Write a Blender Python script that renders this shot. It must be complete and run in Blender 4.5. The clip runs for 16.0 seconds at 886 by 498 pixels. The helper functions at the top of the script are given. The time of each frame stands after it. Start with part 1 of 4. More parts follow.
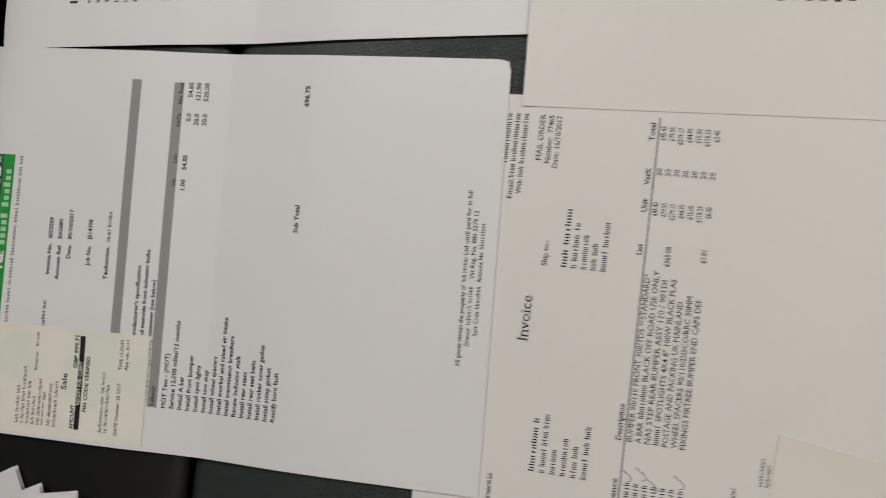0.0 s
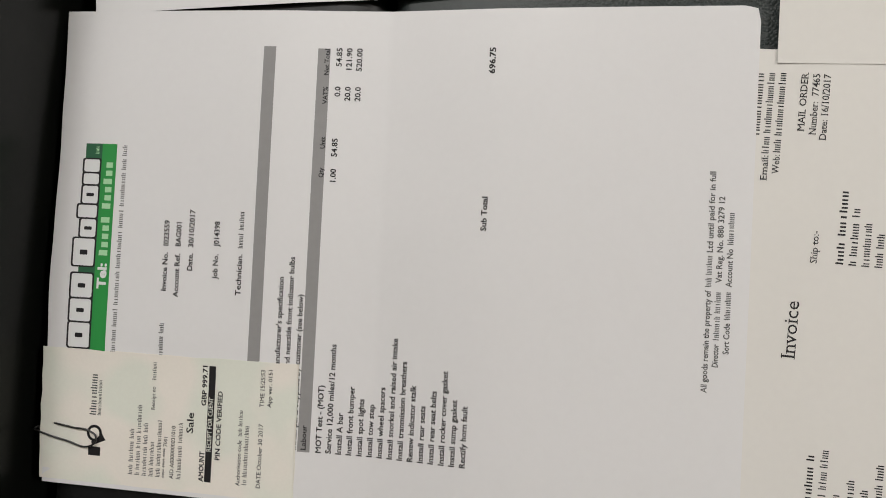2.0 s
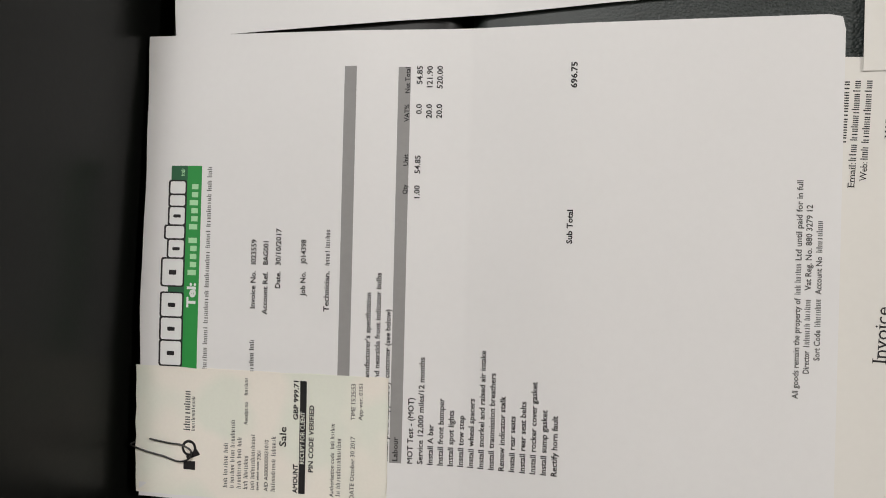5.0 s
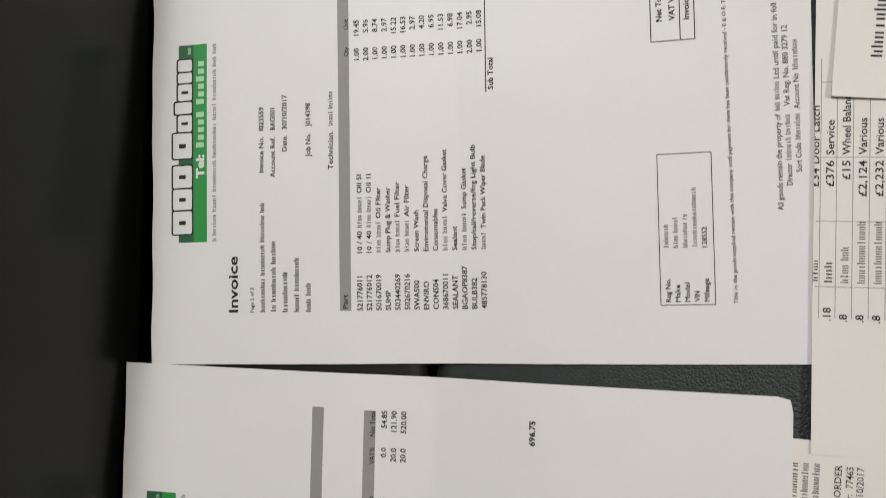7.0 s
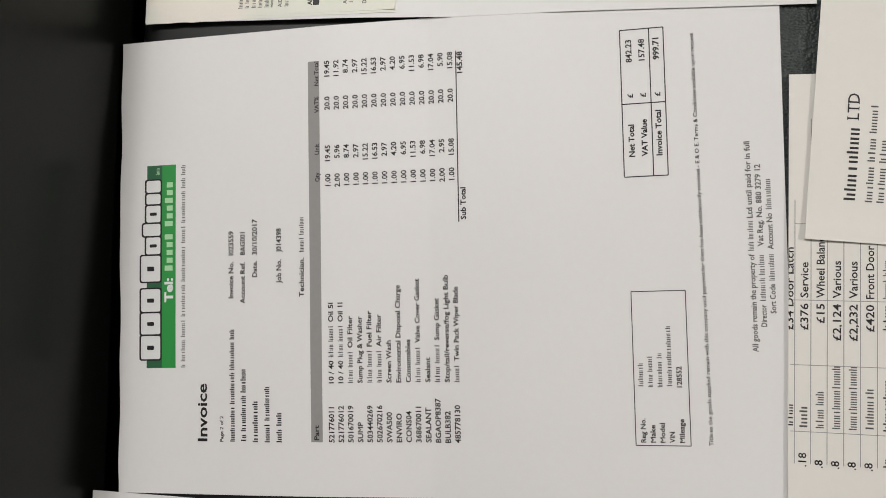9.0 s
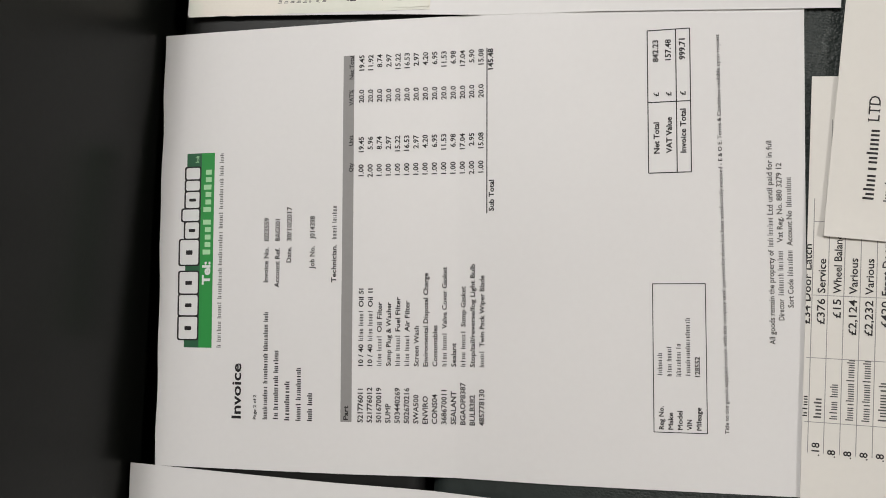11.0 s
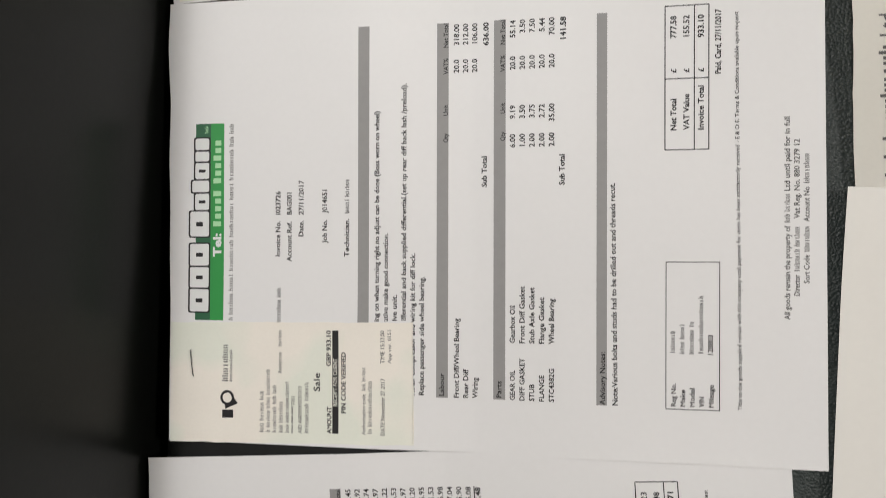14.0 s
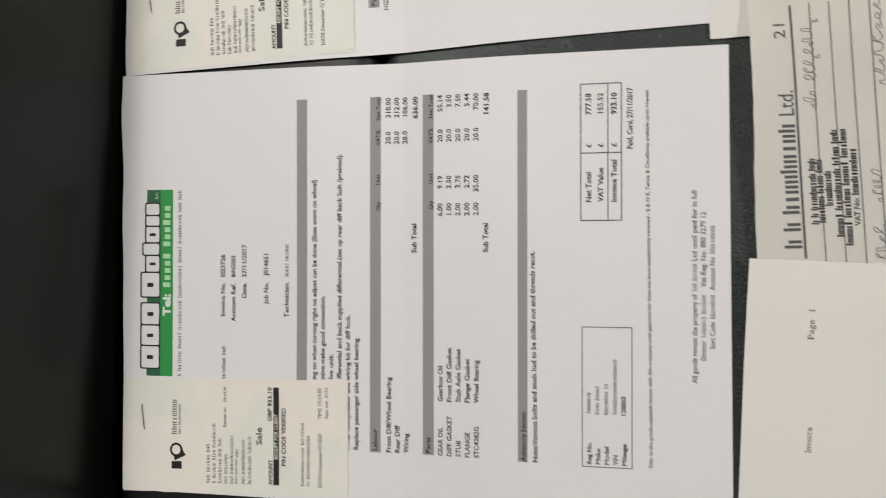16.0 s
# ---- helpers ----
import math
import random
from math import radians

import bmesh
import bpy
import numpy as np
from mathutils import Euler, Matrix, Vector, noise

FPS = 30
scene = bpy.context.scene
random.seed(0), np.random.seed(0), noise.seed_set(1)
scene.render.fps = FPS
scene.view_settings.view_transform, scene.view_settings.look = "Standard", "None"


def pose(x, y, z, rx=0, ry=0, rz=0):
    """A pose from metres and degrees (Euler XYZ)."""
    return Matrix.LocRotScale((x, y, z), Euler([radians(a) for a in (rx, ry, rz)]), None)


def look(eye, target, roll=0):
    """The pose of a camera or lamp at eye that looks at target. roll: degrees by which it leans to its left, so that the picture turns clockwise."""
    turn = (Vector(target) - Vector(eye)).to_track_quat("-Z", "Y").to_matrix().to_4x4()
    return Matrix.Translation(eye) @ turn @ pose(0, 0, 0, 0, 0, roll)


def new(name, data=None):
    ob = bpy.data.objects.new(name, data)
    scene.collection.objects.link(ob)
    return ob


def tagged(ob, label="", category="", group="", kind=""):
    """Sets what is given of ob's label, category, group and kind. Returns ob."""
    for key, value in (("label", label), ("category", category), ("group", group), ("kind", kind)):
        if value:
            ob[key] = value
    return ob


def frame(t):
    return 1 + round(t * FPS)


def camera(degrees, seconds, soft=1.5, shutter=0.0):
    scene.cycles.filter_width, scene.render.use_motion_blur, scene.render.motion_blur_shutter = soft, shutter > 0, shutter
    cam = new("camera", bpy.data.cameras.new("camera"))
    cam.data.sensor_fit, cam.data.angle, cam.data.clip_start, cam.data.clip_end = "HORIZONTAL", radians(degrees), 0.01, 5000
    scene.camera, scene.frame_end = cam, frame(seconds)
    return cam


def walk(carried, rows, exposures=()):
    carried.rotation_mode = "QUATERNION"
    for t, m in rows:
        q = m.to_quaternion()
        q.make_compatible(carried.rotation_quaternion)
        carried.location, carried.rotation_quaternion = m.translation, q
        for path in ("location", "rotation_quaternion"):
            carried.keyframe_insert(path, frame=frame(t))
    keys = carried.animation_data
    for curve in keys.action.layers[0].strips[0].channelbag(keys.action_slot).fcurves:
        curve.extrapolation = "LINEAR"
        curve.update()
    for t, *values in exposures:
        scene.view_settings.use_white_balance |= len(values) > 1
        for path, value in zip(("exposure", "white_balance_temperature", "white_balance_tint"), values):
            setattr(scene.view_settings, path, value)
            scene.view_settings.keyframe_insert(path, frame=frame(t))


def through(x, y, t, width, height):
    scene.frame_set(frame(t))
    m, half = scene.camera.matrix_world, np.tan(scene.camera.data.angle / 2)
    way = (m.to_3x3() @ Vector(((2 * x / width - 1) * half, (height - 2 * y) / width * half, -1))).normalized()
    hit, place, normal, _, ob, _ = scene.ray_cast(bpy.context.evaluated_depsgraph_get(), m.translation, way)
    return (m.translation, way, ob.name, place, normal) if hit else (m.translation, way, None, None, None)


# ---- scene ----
import collections

cam = camera(66.0, 16.0, 0.9, 0.35)
LAMP_WATTS = 22.9
EXPOSURES = [(0.0, -0.19), (0.6, -0.02), (1.2, 0.04), (3.2, 0.0), (5.5, 0.12), (6.5, 0.08), (7.5, 0.03), (8.7, 0.0), (11.0, 0.02), (12.5, 0.0), (14.5, -0.05), (16.0, -0.1)]
PATH = [
    (0.0, 0.04623, 0.01101, 0.32920, 2.092, 9.720, 3.000),
    (0.5, -0.01293, 0.00594, 0.31012, 1.655, 9.192, 2.278),
    (1.0, -0.05924, -0.00182, 0.29952, 1.725, 9.051, 1.911),
    (1.5, -0.06602, 0.00074, 0.28174, 1.914, 8.789, 1.506),
    (2.0, -0.05980, 0.01118, 0.27763, 1.450, 8.918, 1.331),
    (2.5, -0.06646, 0.01642, 0.27887, 1.206, 8.929, 1.151),
    (3.0, -0.07664, 0.01201, 0.27968, 0.828, 9.120, 1.003),
    (3.2, -0.07902, 0.01042, 0.28044, 0.769, 9.479, 1.066),
    (5.3, -0.09000, 0.02688, 0.29194, 0.200, 10.000, -0.600),
    (5.5, -0.08693, 0.03720, 0.29510, -0.127, 10.124, -0.852),
    (6.0, -0.07995, 0.08442, 0.29631, 0.797, 10.814, -0.191),
    (6.5, -0.07294, 0.13266, 0.29448, 1.348, 10.671, -0.296),
    (7.0, -0.06714, 0.16565, 0.29536, 1.494, 10.721, -0.326),
    (7.5, -0.06475, 0.19095, 0.29188, 1.676, 10.256, -0.287),
    (8.0, -0.06007, 0.20919, 0.28837, 2.284, 10.094, -0.412),
    (8.5, -0.06012, 0.21785, 0.29007, 2.226, 9.904, -0.575),
    (8.7, -0.06017, 0.21949, 0.29038, 2.208, 9.739, -0.580),
    (10.8, -0.06347, 0.21976, 0.30224, 1.671, 11.155, 0.606),
    (11.0, -0.06544, 0.21704, 0.30361, 1.903, 10.768, 0.727),
    (11.5, -0.06258, 0.23678, 0.31275, 1.681, 11.390, 0.280),
    (12.0, -0.05905, 0.28097, 0.31428, 1.646, 11.691, -0.215),
    (12.5, -0.05039, 0.32577, 0.31100, 0.943, 11.700, -0.787),
    (13.0, -0.05423, 0.36034, 0.31016, 0.861, 11.277, -1.361),
    (13.5, -0.05651, 0.39265, 0.30855, 0.781, 11.069, -2.180),
    (14.0, -0.05722, 0.41692, 0.30409, 1.166, 10.504, -2.658),
    (14.5, -0.05702, 0.43502, 0.30264, 1.821, 10.005, -2.315),
    (15.0, -0.05091, 0.44165, 0.30339, 1.883, 9.798, -1.443),
    (15.5, -0.04644, 0.45540, 0.31270, 1.716, 10.452, -1.304),
    (16.0, -0.01638, 0.44433, 0.31464, 1.153, 11.298, -2.893),
]
walk(cam, [(t, pose(x, y, z, rx, ry, rz)) for t, x, y, z, rx, ry, rz in PATH], EXPOSURES)

# ---------------------------------------------------------------- light
world = bpy.data.worlds.new("world")
scene.world = world
world.use_nodes = True
world.node_tree.nodes["Background"].inputs[0].default_value = (1.0, 0.93, 0.85, 1)
world.node_tree.nodes["Background"].inputs[1].default_value = 0.05


def area_lamp(name, eye, target, size, watts, colour):
    data = bpy.data.lights.new(name, "AREA")
    data.shape, data.size, data.energy, data.color = "DISK", size, watts, colour
    ob = new(name, data)
    ob.matrix_world = look(eye, target)
    return ob


# added fill with no known source: lifts the far and left papers
area_lamp("overhead_fill_light", (-0.42, 1.20, 1.88), (-0.1, 0.3, 0.0), 0.40, LAMP_WATTS * 1.05, (1.0, 0.978, 0.955))
area_lamp("far_lamp_light", (2.40, 0.60, 1.90), (0.0, 0.25, 0.0), 0.45, LAMP_WATTS * 2.2, (1.0, 0.957, 0.922))


# ---------------------------------------------------------------- materials
def material(name, colour, rough=0.6, metal=0.0, vary=0.0, scale=40.0, bump=0.0, bump_scale=200.0, spec=0.5):
    """A surface with colour that drifts at two scales and a fine relief."""
    m = bpy.data.materials.new(name)
    m.use_nodes = True
    n, link = m.node_tree.nodes, m.node_tree.links.new
    b = n["Principled BSDF"]
    b.inputs["Base Color"].default_value = (*colour, 1)
    b.inputs["Roughness"].default_value = rough
    b.inputs["Metallic"].default_value = metal
    b.inputs["Specular IOR Level"].default_value = spec
    co = n.new("ShaderNodeNewGeometry")
    if vary:
        big, small, mix = n.new("ShaderNodeTexNoise"), n.new("ShaderNodeTexNoise"), n.new("ShaderNodeMath")
        big.inputs["Scale"].default_value, small.inputs["Scale"].default_value = scale, scale * 25
        big.inputs["Detail"].default_value = small.inputs["Detail"].default_value = 3
        for tex in (big, small):
            link(co.outputs["Position"], tex.inputs["Vector"])
        mix.operation = "ADD"
        link(big.outputs["Fac"], mix.inputs[0])
        link(small.outputs["Fac"], mix.inputs[1])
        ramp = n.new("ShaderNodeMapRange")
        ramp.inputs["From Min"].default_value, ramp.inputs["From Max"].default_value = 0.6, 1.4
        ramp.inputs["To Min"].default_value, ramp.inputs["To Max"].default_value = 1 - vary, 1 + vary
        link(mix.outputs[0], ramp.inputs["Value"])
        hsv = n.new("ShaderNodeHueSaturation")
        hsv.inputs["Color"].default_value = (*colour, 1)
        link(ramp.outputs[0], hsv.inputs["Value"])
        link(hsv.outputs[0], b.inputs["Base Color"])
    if bump:
        tex, bp = n.new("ShaderNodeTexNoise"), n.new("ShaderNodeBump")
        tex.inputs["Scale"].default_value, tex.inputs["Detail"].default_value = bump_scale, 4
        link(co.outputs["Position"], tex.inputs["Vector"])
        bp.inputs["Strength"].default_value, bp.inputs["Distance"].default_value = 1.0, bump
        link(tex.outputs["Fac"], bp.inputs["Height"])
        link(bp.outputs[0], b.inputs["Normal"])
    return m


def leather(name, colour, rough, cell, depth):
    """Dark hide with a pebbled grain that stretches and fades from place to place."""
    m = material(name, colour, rough, vary=0.25, scale=9)
    n, link = m.node_tree.nodes, m.node_tree.links.new
    b = n["Principled BSDF"]
    geo, warp, add, scale = (n.new("ShaderNodeNewGeometry"), n.new("ShaderNodeTexNoise"), n.new("ShaderNodeVectorMath"), n.new("ShaderNodeMapping"))
    warp.inputs["Scale"].default_value = 60
    link(geo.outputs["Position"], warp.inputs["Vector"])
    wk = n.new("ShaderNodeVectorMath")
    wk.operation, wk.inputs[3].default_value = "SCALE", 0.003
    link(warp.outputs["Color"], wk.inputs[0])
    add.operation = "ADD"
    link(geo.outputs["Position"], add.inputs[0])
    link(wk.outputs[0], add.inputs[1])
    scale.inputs["Scale"].default_value = (1.0, 1.12, 1.0)
    link(add.outputs[0], scale.inputs["Vector"])
    vor, fine = n.new("ShaderNodeTexVoronoi"), n.new("ShaderNodeTexNoise")
    vor.feature, vor.inputs["Scale"].default_value = "SMOOTH_F1", 1 / cell
    vor.inputs["Smoothness"].default_value = 0.25
    link(scale.outputs[0], vor.inputs["Vector"])
    fine.inputs["Scale"].default_value = 1500
    link(geo.outputs["Position"], fine.inputs["Vector"])
    cap = n.new("ShaderNodeMapRange")
    cap.inputs["From Min"].default_value, cap.inputs["From Max"].default_value = 0.75, 0.0
    link(vor.outputs["Distance"], cap.inputs["Value"])
    # pebbles: low domes parted by narrow creases
    rim, crease, dome = n.new("ShaderNodeTexVoronoi"), n.new("ShaderNodeMapRange"), n.new("ShaderNodeMath")
    rim.feature, rim.inputs["Scale"].default_value = "DISTANCE_TO_EDGE", 1 / cell
    link(scale.outputs[0], rim.inputs["Vector"])
    crease.interpolation_type = "SMOOTHSTEP"
    crease.inputs["From Max"].default_value, crease.inputs["To Max"].default_value = 0.25, 0.32
    link(rim.outputs["Distance"], crease.inputs["Value"])
    dome.operation = "ADD"
    link(cap.outputs[0], dome.inputs[0])
    link(crease.outputs[0], dome.inputs[1])
    fade = n.new("ShaderNodeMath")
    fade.operation, fade.inputs[1].default_value = "MULTIPLY_ADD", 0.12
    link(fine.outputs["Fac"], fade.inputs[0])
    link(dome.outputs[0], fade.inputs[2])
    bp = n.new("ShaderNodeBump")
    bp.inputs["Strength"].default_value, bp.inputs["Distance"].default_value = 1.0, depth
    xyz, taut = n.new("ShaderNodeSeparateXYZ"), n.new("ShaderNodeMapRange")
    link(add.outputs[0], xyz.inputs[0])
    link(xyz.outputs["X"], taut.inputs["Value"])
    taut.inputs["From Min"].default_value, taut.inputs["From Max"].default_value = -0.085, 0.0
    taut.inputs["To Min"].default_value, taut.inputs["To Max"].default_value = 0.06, 1.0
    link(taut.outputs[0], bp.inputs["Strength"])
    link(fade.outputs[0], bp.inputs["Height"])
    link(bp.outputs[0], b.inputs["Normal"])
    return m


def faded(name, colour, tint, scale):
    """Thermal paper whose coating has turned in soft patches of a second tint."""
    m = material(name, colour, 0.5, vary=0.02, scale=30, bump=0.00002, bump_scale=300, spec=0.4)
    n, link = m.node_tree.nodes, m.node_tree.links.new
    b = n["Principled BSDF"]
    hsv = b.inputs["Base Color"].links[0].from_node
    geo, tex, ramp, mix = n.new("ShaderNodeNewGeometry"), n.new("ShaderNodeTexNoise"), n.new("ShaderNodeMapRange"), n.new("ShaderNodeMix")
    tex.inputs["Scale"].default_value, tex.inputs["Detail"].default_value = scale, 1.5
    link(geo.outputs["Position"], tex.inputs["Vector"])
    ramp.inputs["From Min"].default_value, ramp.inputs["From Max"].default_value = 0.46, 0.56
    link(tex.outputs["Fac"], ramp.inputs["Value"])
    mix.data_type = "RGBA"
    for socket in mix.inputs:
        if socket.identifier == "A_Color":
            socket.default_value = (*colour, 1)
        elif socket.identifier == "B_Color":
            socket.default_value = (*tint, 1)
    link(ramp.outputs[0], mix.inputs[0])
    link(mix.outputs[2], hsv.inputs["Color"])
    return m


def thin_paper(name, colour, through):
    """Flimsy paper that lets part of the light pass, so that what lies under it lightens or darkens it."""
    m = material(name, colour, 0.8, vary=0.035, scale=25, bump=0.00005, bump_scale=500, spec=0.2)
    n, link = m.node_tree.nodes, m.node_tree.links.new
    b, out = n["Principled BSDF"], n["Material Output"]
    glow, mix = n.new("ShaderNodeBsdfTranslucent"), n.new("ShaderNodeMixShader")
    glow.inputs["Color"].default_value, mix.inputs["Fac"].default_value = (*colour, 1), through
    link(b.outputs[0], mix.inputs[1])
    link(glow.outputs[0], mix.inputs[2])
    link(mix.outputs[0], out.inputs["Surface"])
    return m


PAPER = material("white_office_paper", (0.797, 0.792, 0.787), 0.5, vary=0.012, scale=14, bump=0.00001, bump_scale=900, spec=0.5)
SLIP = material("ivory_paper", (0.80, 0.765, 0.68), 0.55, vary=0.015, scale=12, bump=0.00001, bump_scale=900, spec=0.4)
CREAM = material("warm_white_paper", (0.79, 0.772, 0.727), 0.52, vary=0.015, scale=12, bump=0.00001, bump_scale=900, spec=0.45)
THERMAL = faded("cream_thermal_paper", (0.88, 0.835, 0.755), (0.80, 0.82, 0.725), 24.0)
BOOK = thin_paper("thin_duplicate_paper", (0.95, 0.93, 0.87), 0.43)
INK = material("black_toner", (0.012, 0.011, 0.012), 0.55)
SOFT_INK = material("faded_print", (0.085, 0.083, 0.08), 0.6)
PALE_INK = material("pale_print", (0.13, 0.127, 0.12), 0.6)
GREY = material("grey_toner", (0.30, 0.295, 0.29), 0.6, vary=0.05, scale=300)
GREEN = material("green_print", (0.028, 0.30, 0.062), 0.5)
DEEP_GREEN = material("dark_green_print", (0.025, 0.12, 0.055), 0.5)
LETTER_WHITE = material("unprinted_white", (0.78, 0.79, 0.78), 0.7)
MINT = material("pale_green_print", (0.42, 0.72, 0.42), 0.6)
PEN = material("ballpoint_ink", (0.09, 0.09, 0.10), 0.5)
DARK_STEEL = material("dark_steel_wire", (0.10, 0.10, 0.10), 0.35, metal=1.0)
HIDE = leather("black_grained_leather", (0.025, 0.033, 0.031), 0.48, 0.0014, 0.00030)
# backrest hide: glossier, and set far darker than the seat's
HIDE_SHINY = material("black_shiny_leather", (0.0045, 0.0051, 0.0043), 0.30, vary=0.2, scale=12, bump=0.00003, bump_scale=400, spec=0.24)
# seat hide darkened to near black: shade behind the papers is in the colour
HIDE_SHADED = leather("black_shaded_leather", (0.0055, 0.0058, 0.0055), 0.5, 0.0015, 0.0003)
PLASTER = material("painted_plaster", (0.62, 0.60, 0.57), 0.85, vary=0.04, scale=3, bump=0.0004, bump_scale=80)
CEILING_PAINT = material("ceiling_paint", (0.78, 0.76, 0.72), 0.9, vary=0.02, scale=3)
CARPET = material("brown_carpet", (0.16, 0.12, 0.09), 0.95, vary=0.25, scale=20, bump=0.003, bump_scale=300)


# ---------------------------------------------------------------- building helpers
def mesh_object(name, verts, faces, mat, parent=None, smooth=False):
    data = bpy.data.meshes.new(name)
    data.from_pydata(verts, [], faces)
    data.materials.append(mat)
    if smooth:
        data.shade_smooth()
    data.update()
    ob = new(name, data)
    ob.parent = parent
    return ob


def part(name, bm, mat, parent, label=""):
    data = bpy.data.meshes.new(name)
    bm.to_mesh(data)
    bm.free()
    data.materials.append(mat)
    ob = new(name, data)
    ob.parent = parent
    return tagged(ob, label)


def thing(name, label, category, group="", kind=""):
    return tagged(new(name), label, category, group, kind)


def box(name, lo, hi, mat, parent=None, bevel=0.0):
    bm = bmesh.new()
    bmesh.ops.create_cube(bm, size=1.0)
    for v in bm.verts:
        v.co = Vector([lo[k] + (v.co[k] + 0.5) * (hi[k] - lo[k]) for k in range(3)])
    if bevel:
        bmesh.ops.bevel(bm, geom=bm.edges[:], offset=bevel, segments=3, affect="EDGES", profile=0.5)
    return part(name, bm, mat, parent)


def tube(name, points, radius, mat, parent=None, closed=False):
    """A round wire through points, smoothed."""
    cv = bpy.data.curves.new(name, "CURVE")
    cv.dimensions, cv.bevel_depth, cv.bevel_resolution, cv.resolution_u = "3D", radius, 3, 8
    sp = cv.splines.new("BEZIER")
    sp.bezier_points.add(len(points) - 1)
    for bp, co in zip(sp.bezier_points, points):
        bp.co, bp.handle_left_type, bp.handle_right_type = co, "AUTO", "AUTO"
    cv.use_fill_caps = True
    tmp = new("wire", cv)
    data = bpy.data.meshes.new_from_object(tmp)
    bpy.data.objects.remove(tmp)
    data.materials.clear()
    data.materials.append(mat)
    ob = new(name, data)
    ob.parent = parent
    return ob


# ---------------------------------------------------------------- the sofa under the papers
LEAN_Y = 0.055            # the sofa runs a little askew: x shifts by this for each metre of y
SEAM, BACK = -0.137, -0.2858


def back_line(y):
    """Where the foot of the backrest runs along the sofa, as a shift from its nominal place."""
    ys, xs = (-0.75, -0.05, 0.12, 0.23, 0.33, 0.45, 0.58, 0.75, 1.35), (-0.331, -0.2900, -0.2795, -0.2735, -0.2672, -0.2572, -0.2458, -0.2370, -0.215)
    near = [float(np.interp(y + d, ys, xs)) for d in (-0.05, -0.025, 0.0, 0.025, 0.05)]
    return sum(near) / 5 - BACK


def sag(x, y):
    """Height of the leather-supported plane that the papers follow."""
    s = x - LEAN_Y * y
    swell = 0.0006 * math.sin(9 * x + 3 * y) * math.cos(11 * y - 2 * x)
    return swell - 0.0010 * math.exp(-(((s - SEAM) / 0.05) ** 2))


def extruded(name, profile, y0, y1, steps, mat, parent, line=lambda y: LEAN_Y * y):
    """A long upholstered body: its cross profile (s, z) swept along the sofa, with soft sags."""
    verts, faces, n = [], [], len(profile)
    for j in range(steps + 1):
        y = y0 + (y1 - y0) * j / steps
        for s, z in profile:
            x = s + line(y)
            if z > -0.05:
                z -= 0.0034 * math.exp(-(((s - SEAM) / (0.012 if s < SEAM else 0.048)) ** 2))
            verts.append((x, y, z + (sag(x, y) if z > -0.05 else 0)))
    for j in range(steps):
        for i in range(n - 1):
            a = j * n + i
            faces.append((a, a + 1, a + n + 1, a + n))
        faces.append((j * n + n - 1, j * n, (j + 1) * n, (j + 1) * n + n - 1))
    faces.append(tuple(range(n)))
    faces.append(tuple(reversed(range(steps * n, (steps + 1) * n))))
    ob = mesh_object(name, verts, faces, mat, parent, smooth=True)
    return ob


def arc(cx, cz, r, a0, a1, n):
    return [(cx + r * math.cos(radians(a0 + (a1 - a0) * k / n)), cz + r * math.sin(radians(a0 + (a1 - a0) * k / n))) for k in range(n + 1)]


def build_sofa():
    sofa = thing("sofa", "black grained leather sofa strewn with paper invoices", "sofa")
    top = -0.0013
    # front cushion, from the seam to the rounded front edge
    front = ([(SEAM + 0.002, -0.09)] + arc(SEAM + 0.010, top - 0.008, 0.008, 180, 90, 6)
             + [(SEAM + 0.02 + 0.02 * k, top) for k in range(1, 22)] + arc(0.36, top - 0.06, 0.06, 90, 0, 10) + [(0.42, -0.15), (SEAM + 0.002, -0.15)])
    extruded("seat_cushion", front, -0.75, 1.35, 120, HIDE, sofa)
    # rear panel, between the seam and the back; its colour carries the gap's shade
    low = top - 0.001
    rear = ([(BACK + 0.004, -0.15), (BACK + 0.004, -0.04)] + arc(BACK + 0.022, low - 0.018, 0.018, 180, 90, 8) + [(BACK + 0.03 + k * (SEAM - BACK - 0.042) / 14, low) for k in range(15)]
            + arc(SEAM - 0.010, low - 0.008, 0.008, 90, 0, 6) + [(SEAM - 0.002, -0.15)])
    tagged(extruded("rear_panel", rear, -0.75, 1.35, 120, HIDE_SHADED, sofa), "smooth black leather seat panel, gap shade put into its colour")
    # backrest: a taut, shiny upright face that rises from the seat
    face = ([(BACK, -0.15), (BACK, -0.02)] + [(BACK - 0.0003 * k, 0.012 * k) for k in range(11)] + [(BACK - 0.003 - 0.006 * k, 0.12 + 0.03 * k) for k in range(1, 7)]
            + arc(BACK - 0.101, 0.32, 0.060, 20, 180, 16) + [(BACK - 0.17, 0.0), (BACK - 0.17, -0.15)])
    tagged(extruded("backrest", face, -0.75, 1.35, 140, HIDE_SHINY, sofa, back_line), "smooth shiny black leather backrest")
    box("base", (-0.45, -0.75, -0.40), (0.40, 1.35, -0.152), HIDE, sofa, 0.01)
    for sx in (-0.40, 0.34):
        for sy in (-0.68, 1.28):
            box("foot", (sx - 0.025, sy - 0.025, -0.45), (sx + 0.025, sy + 0.025, -0.398), INK, sofa, 0.004)
    return sofa


build_sofa()


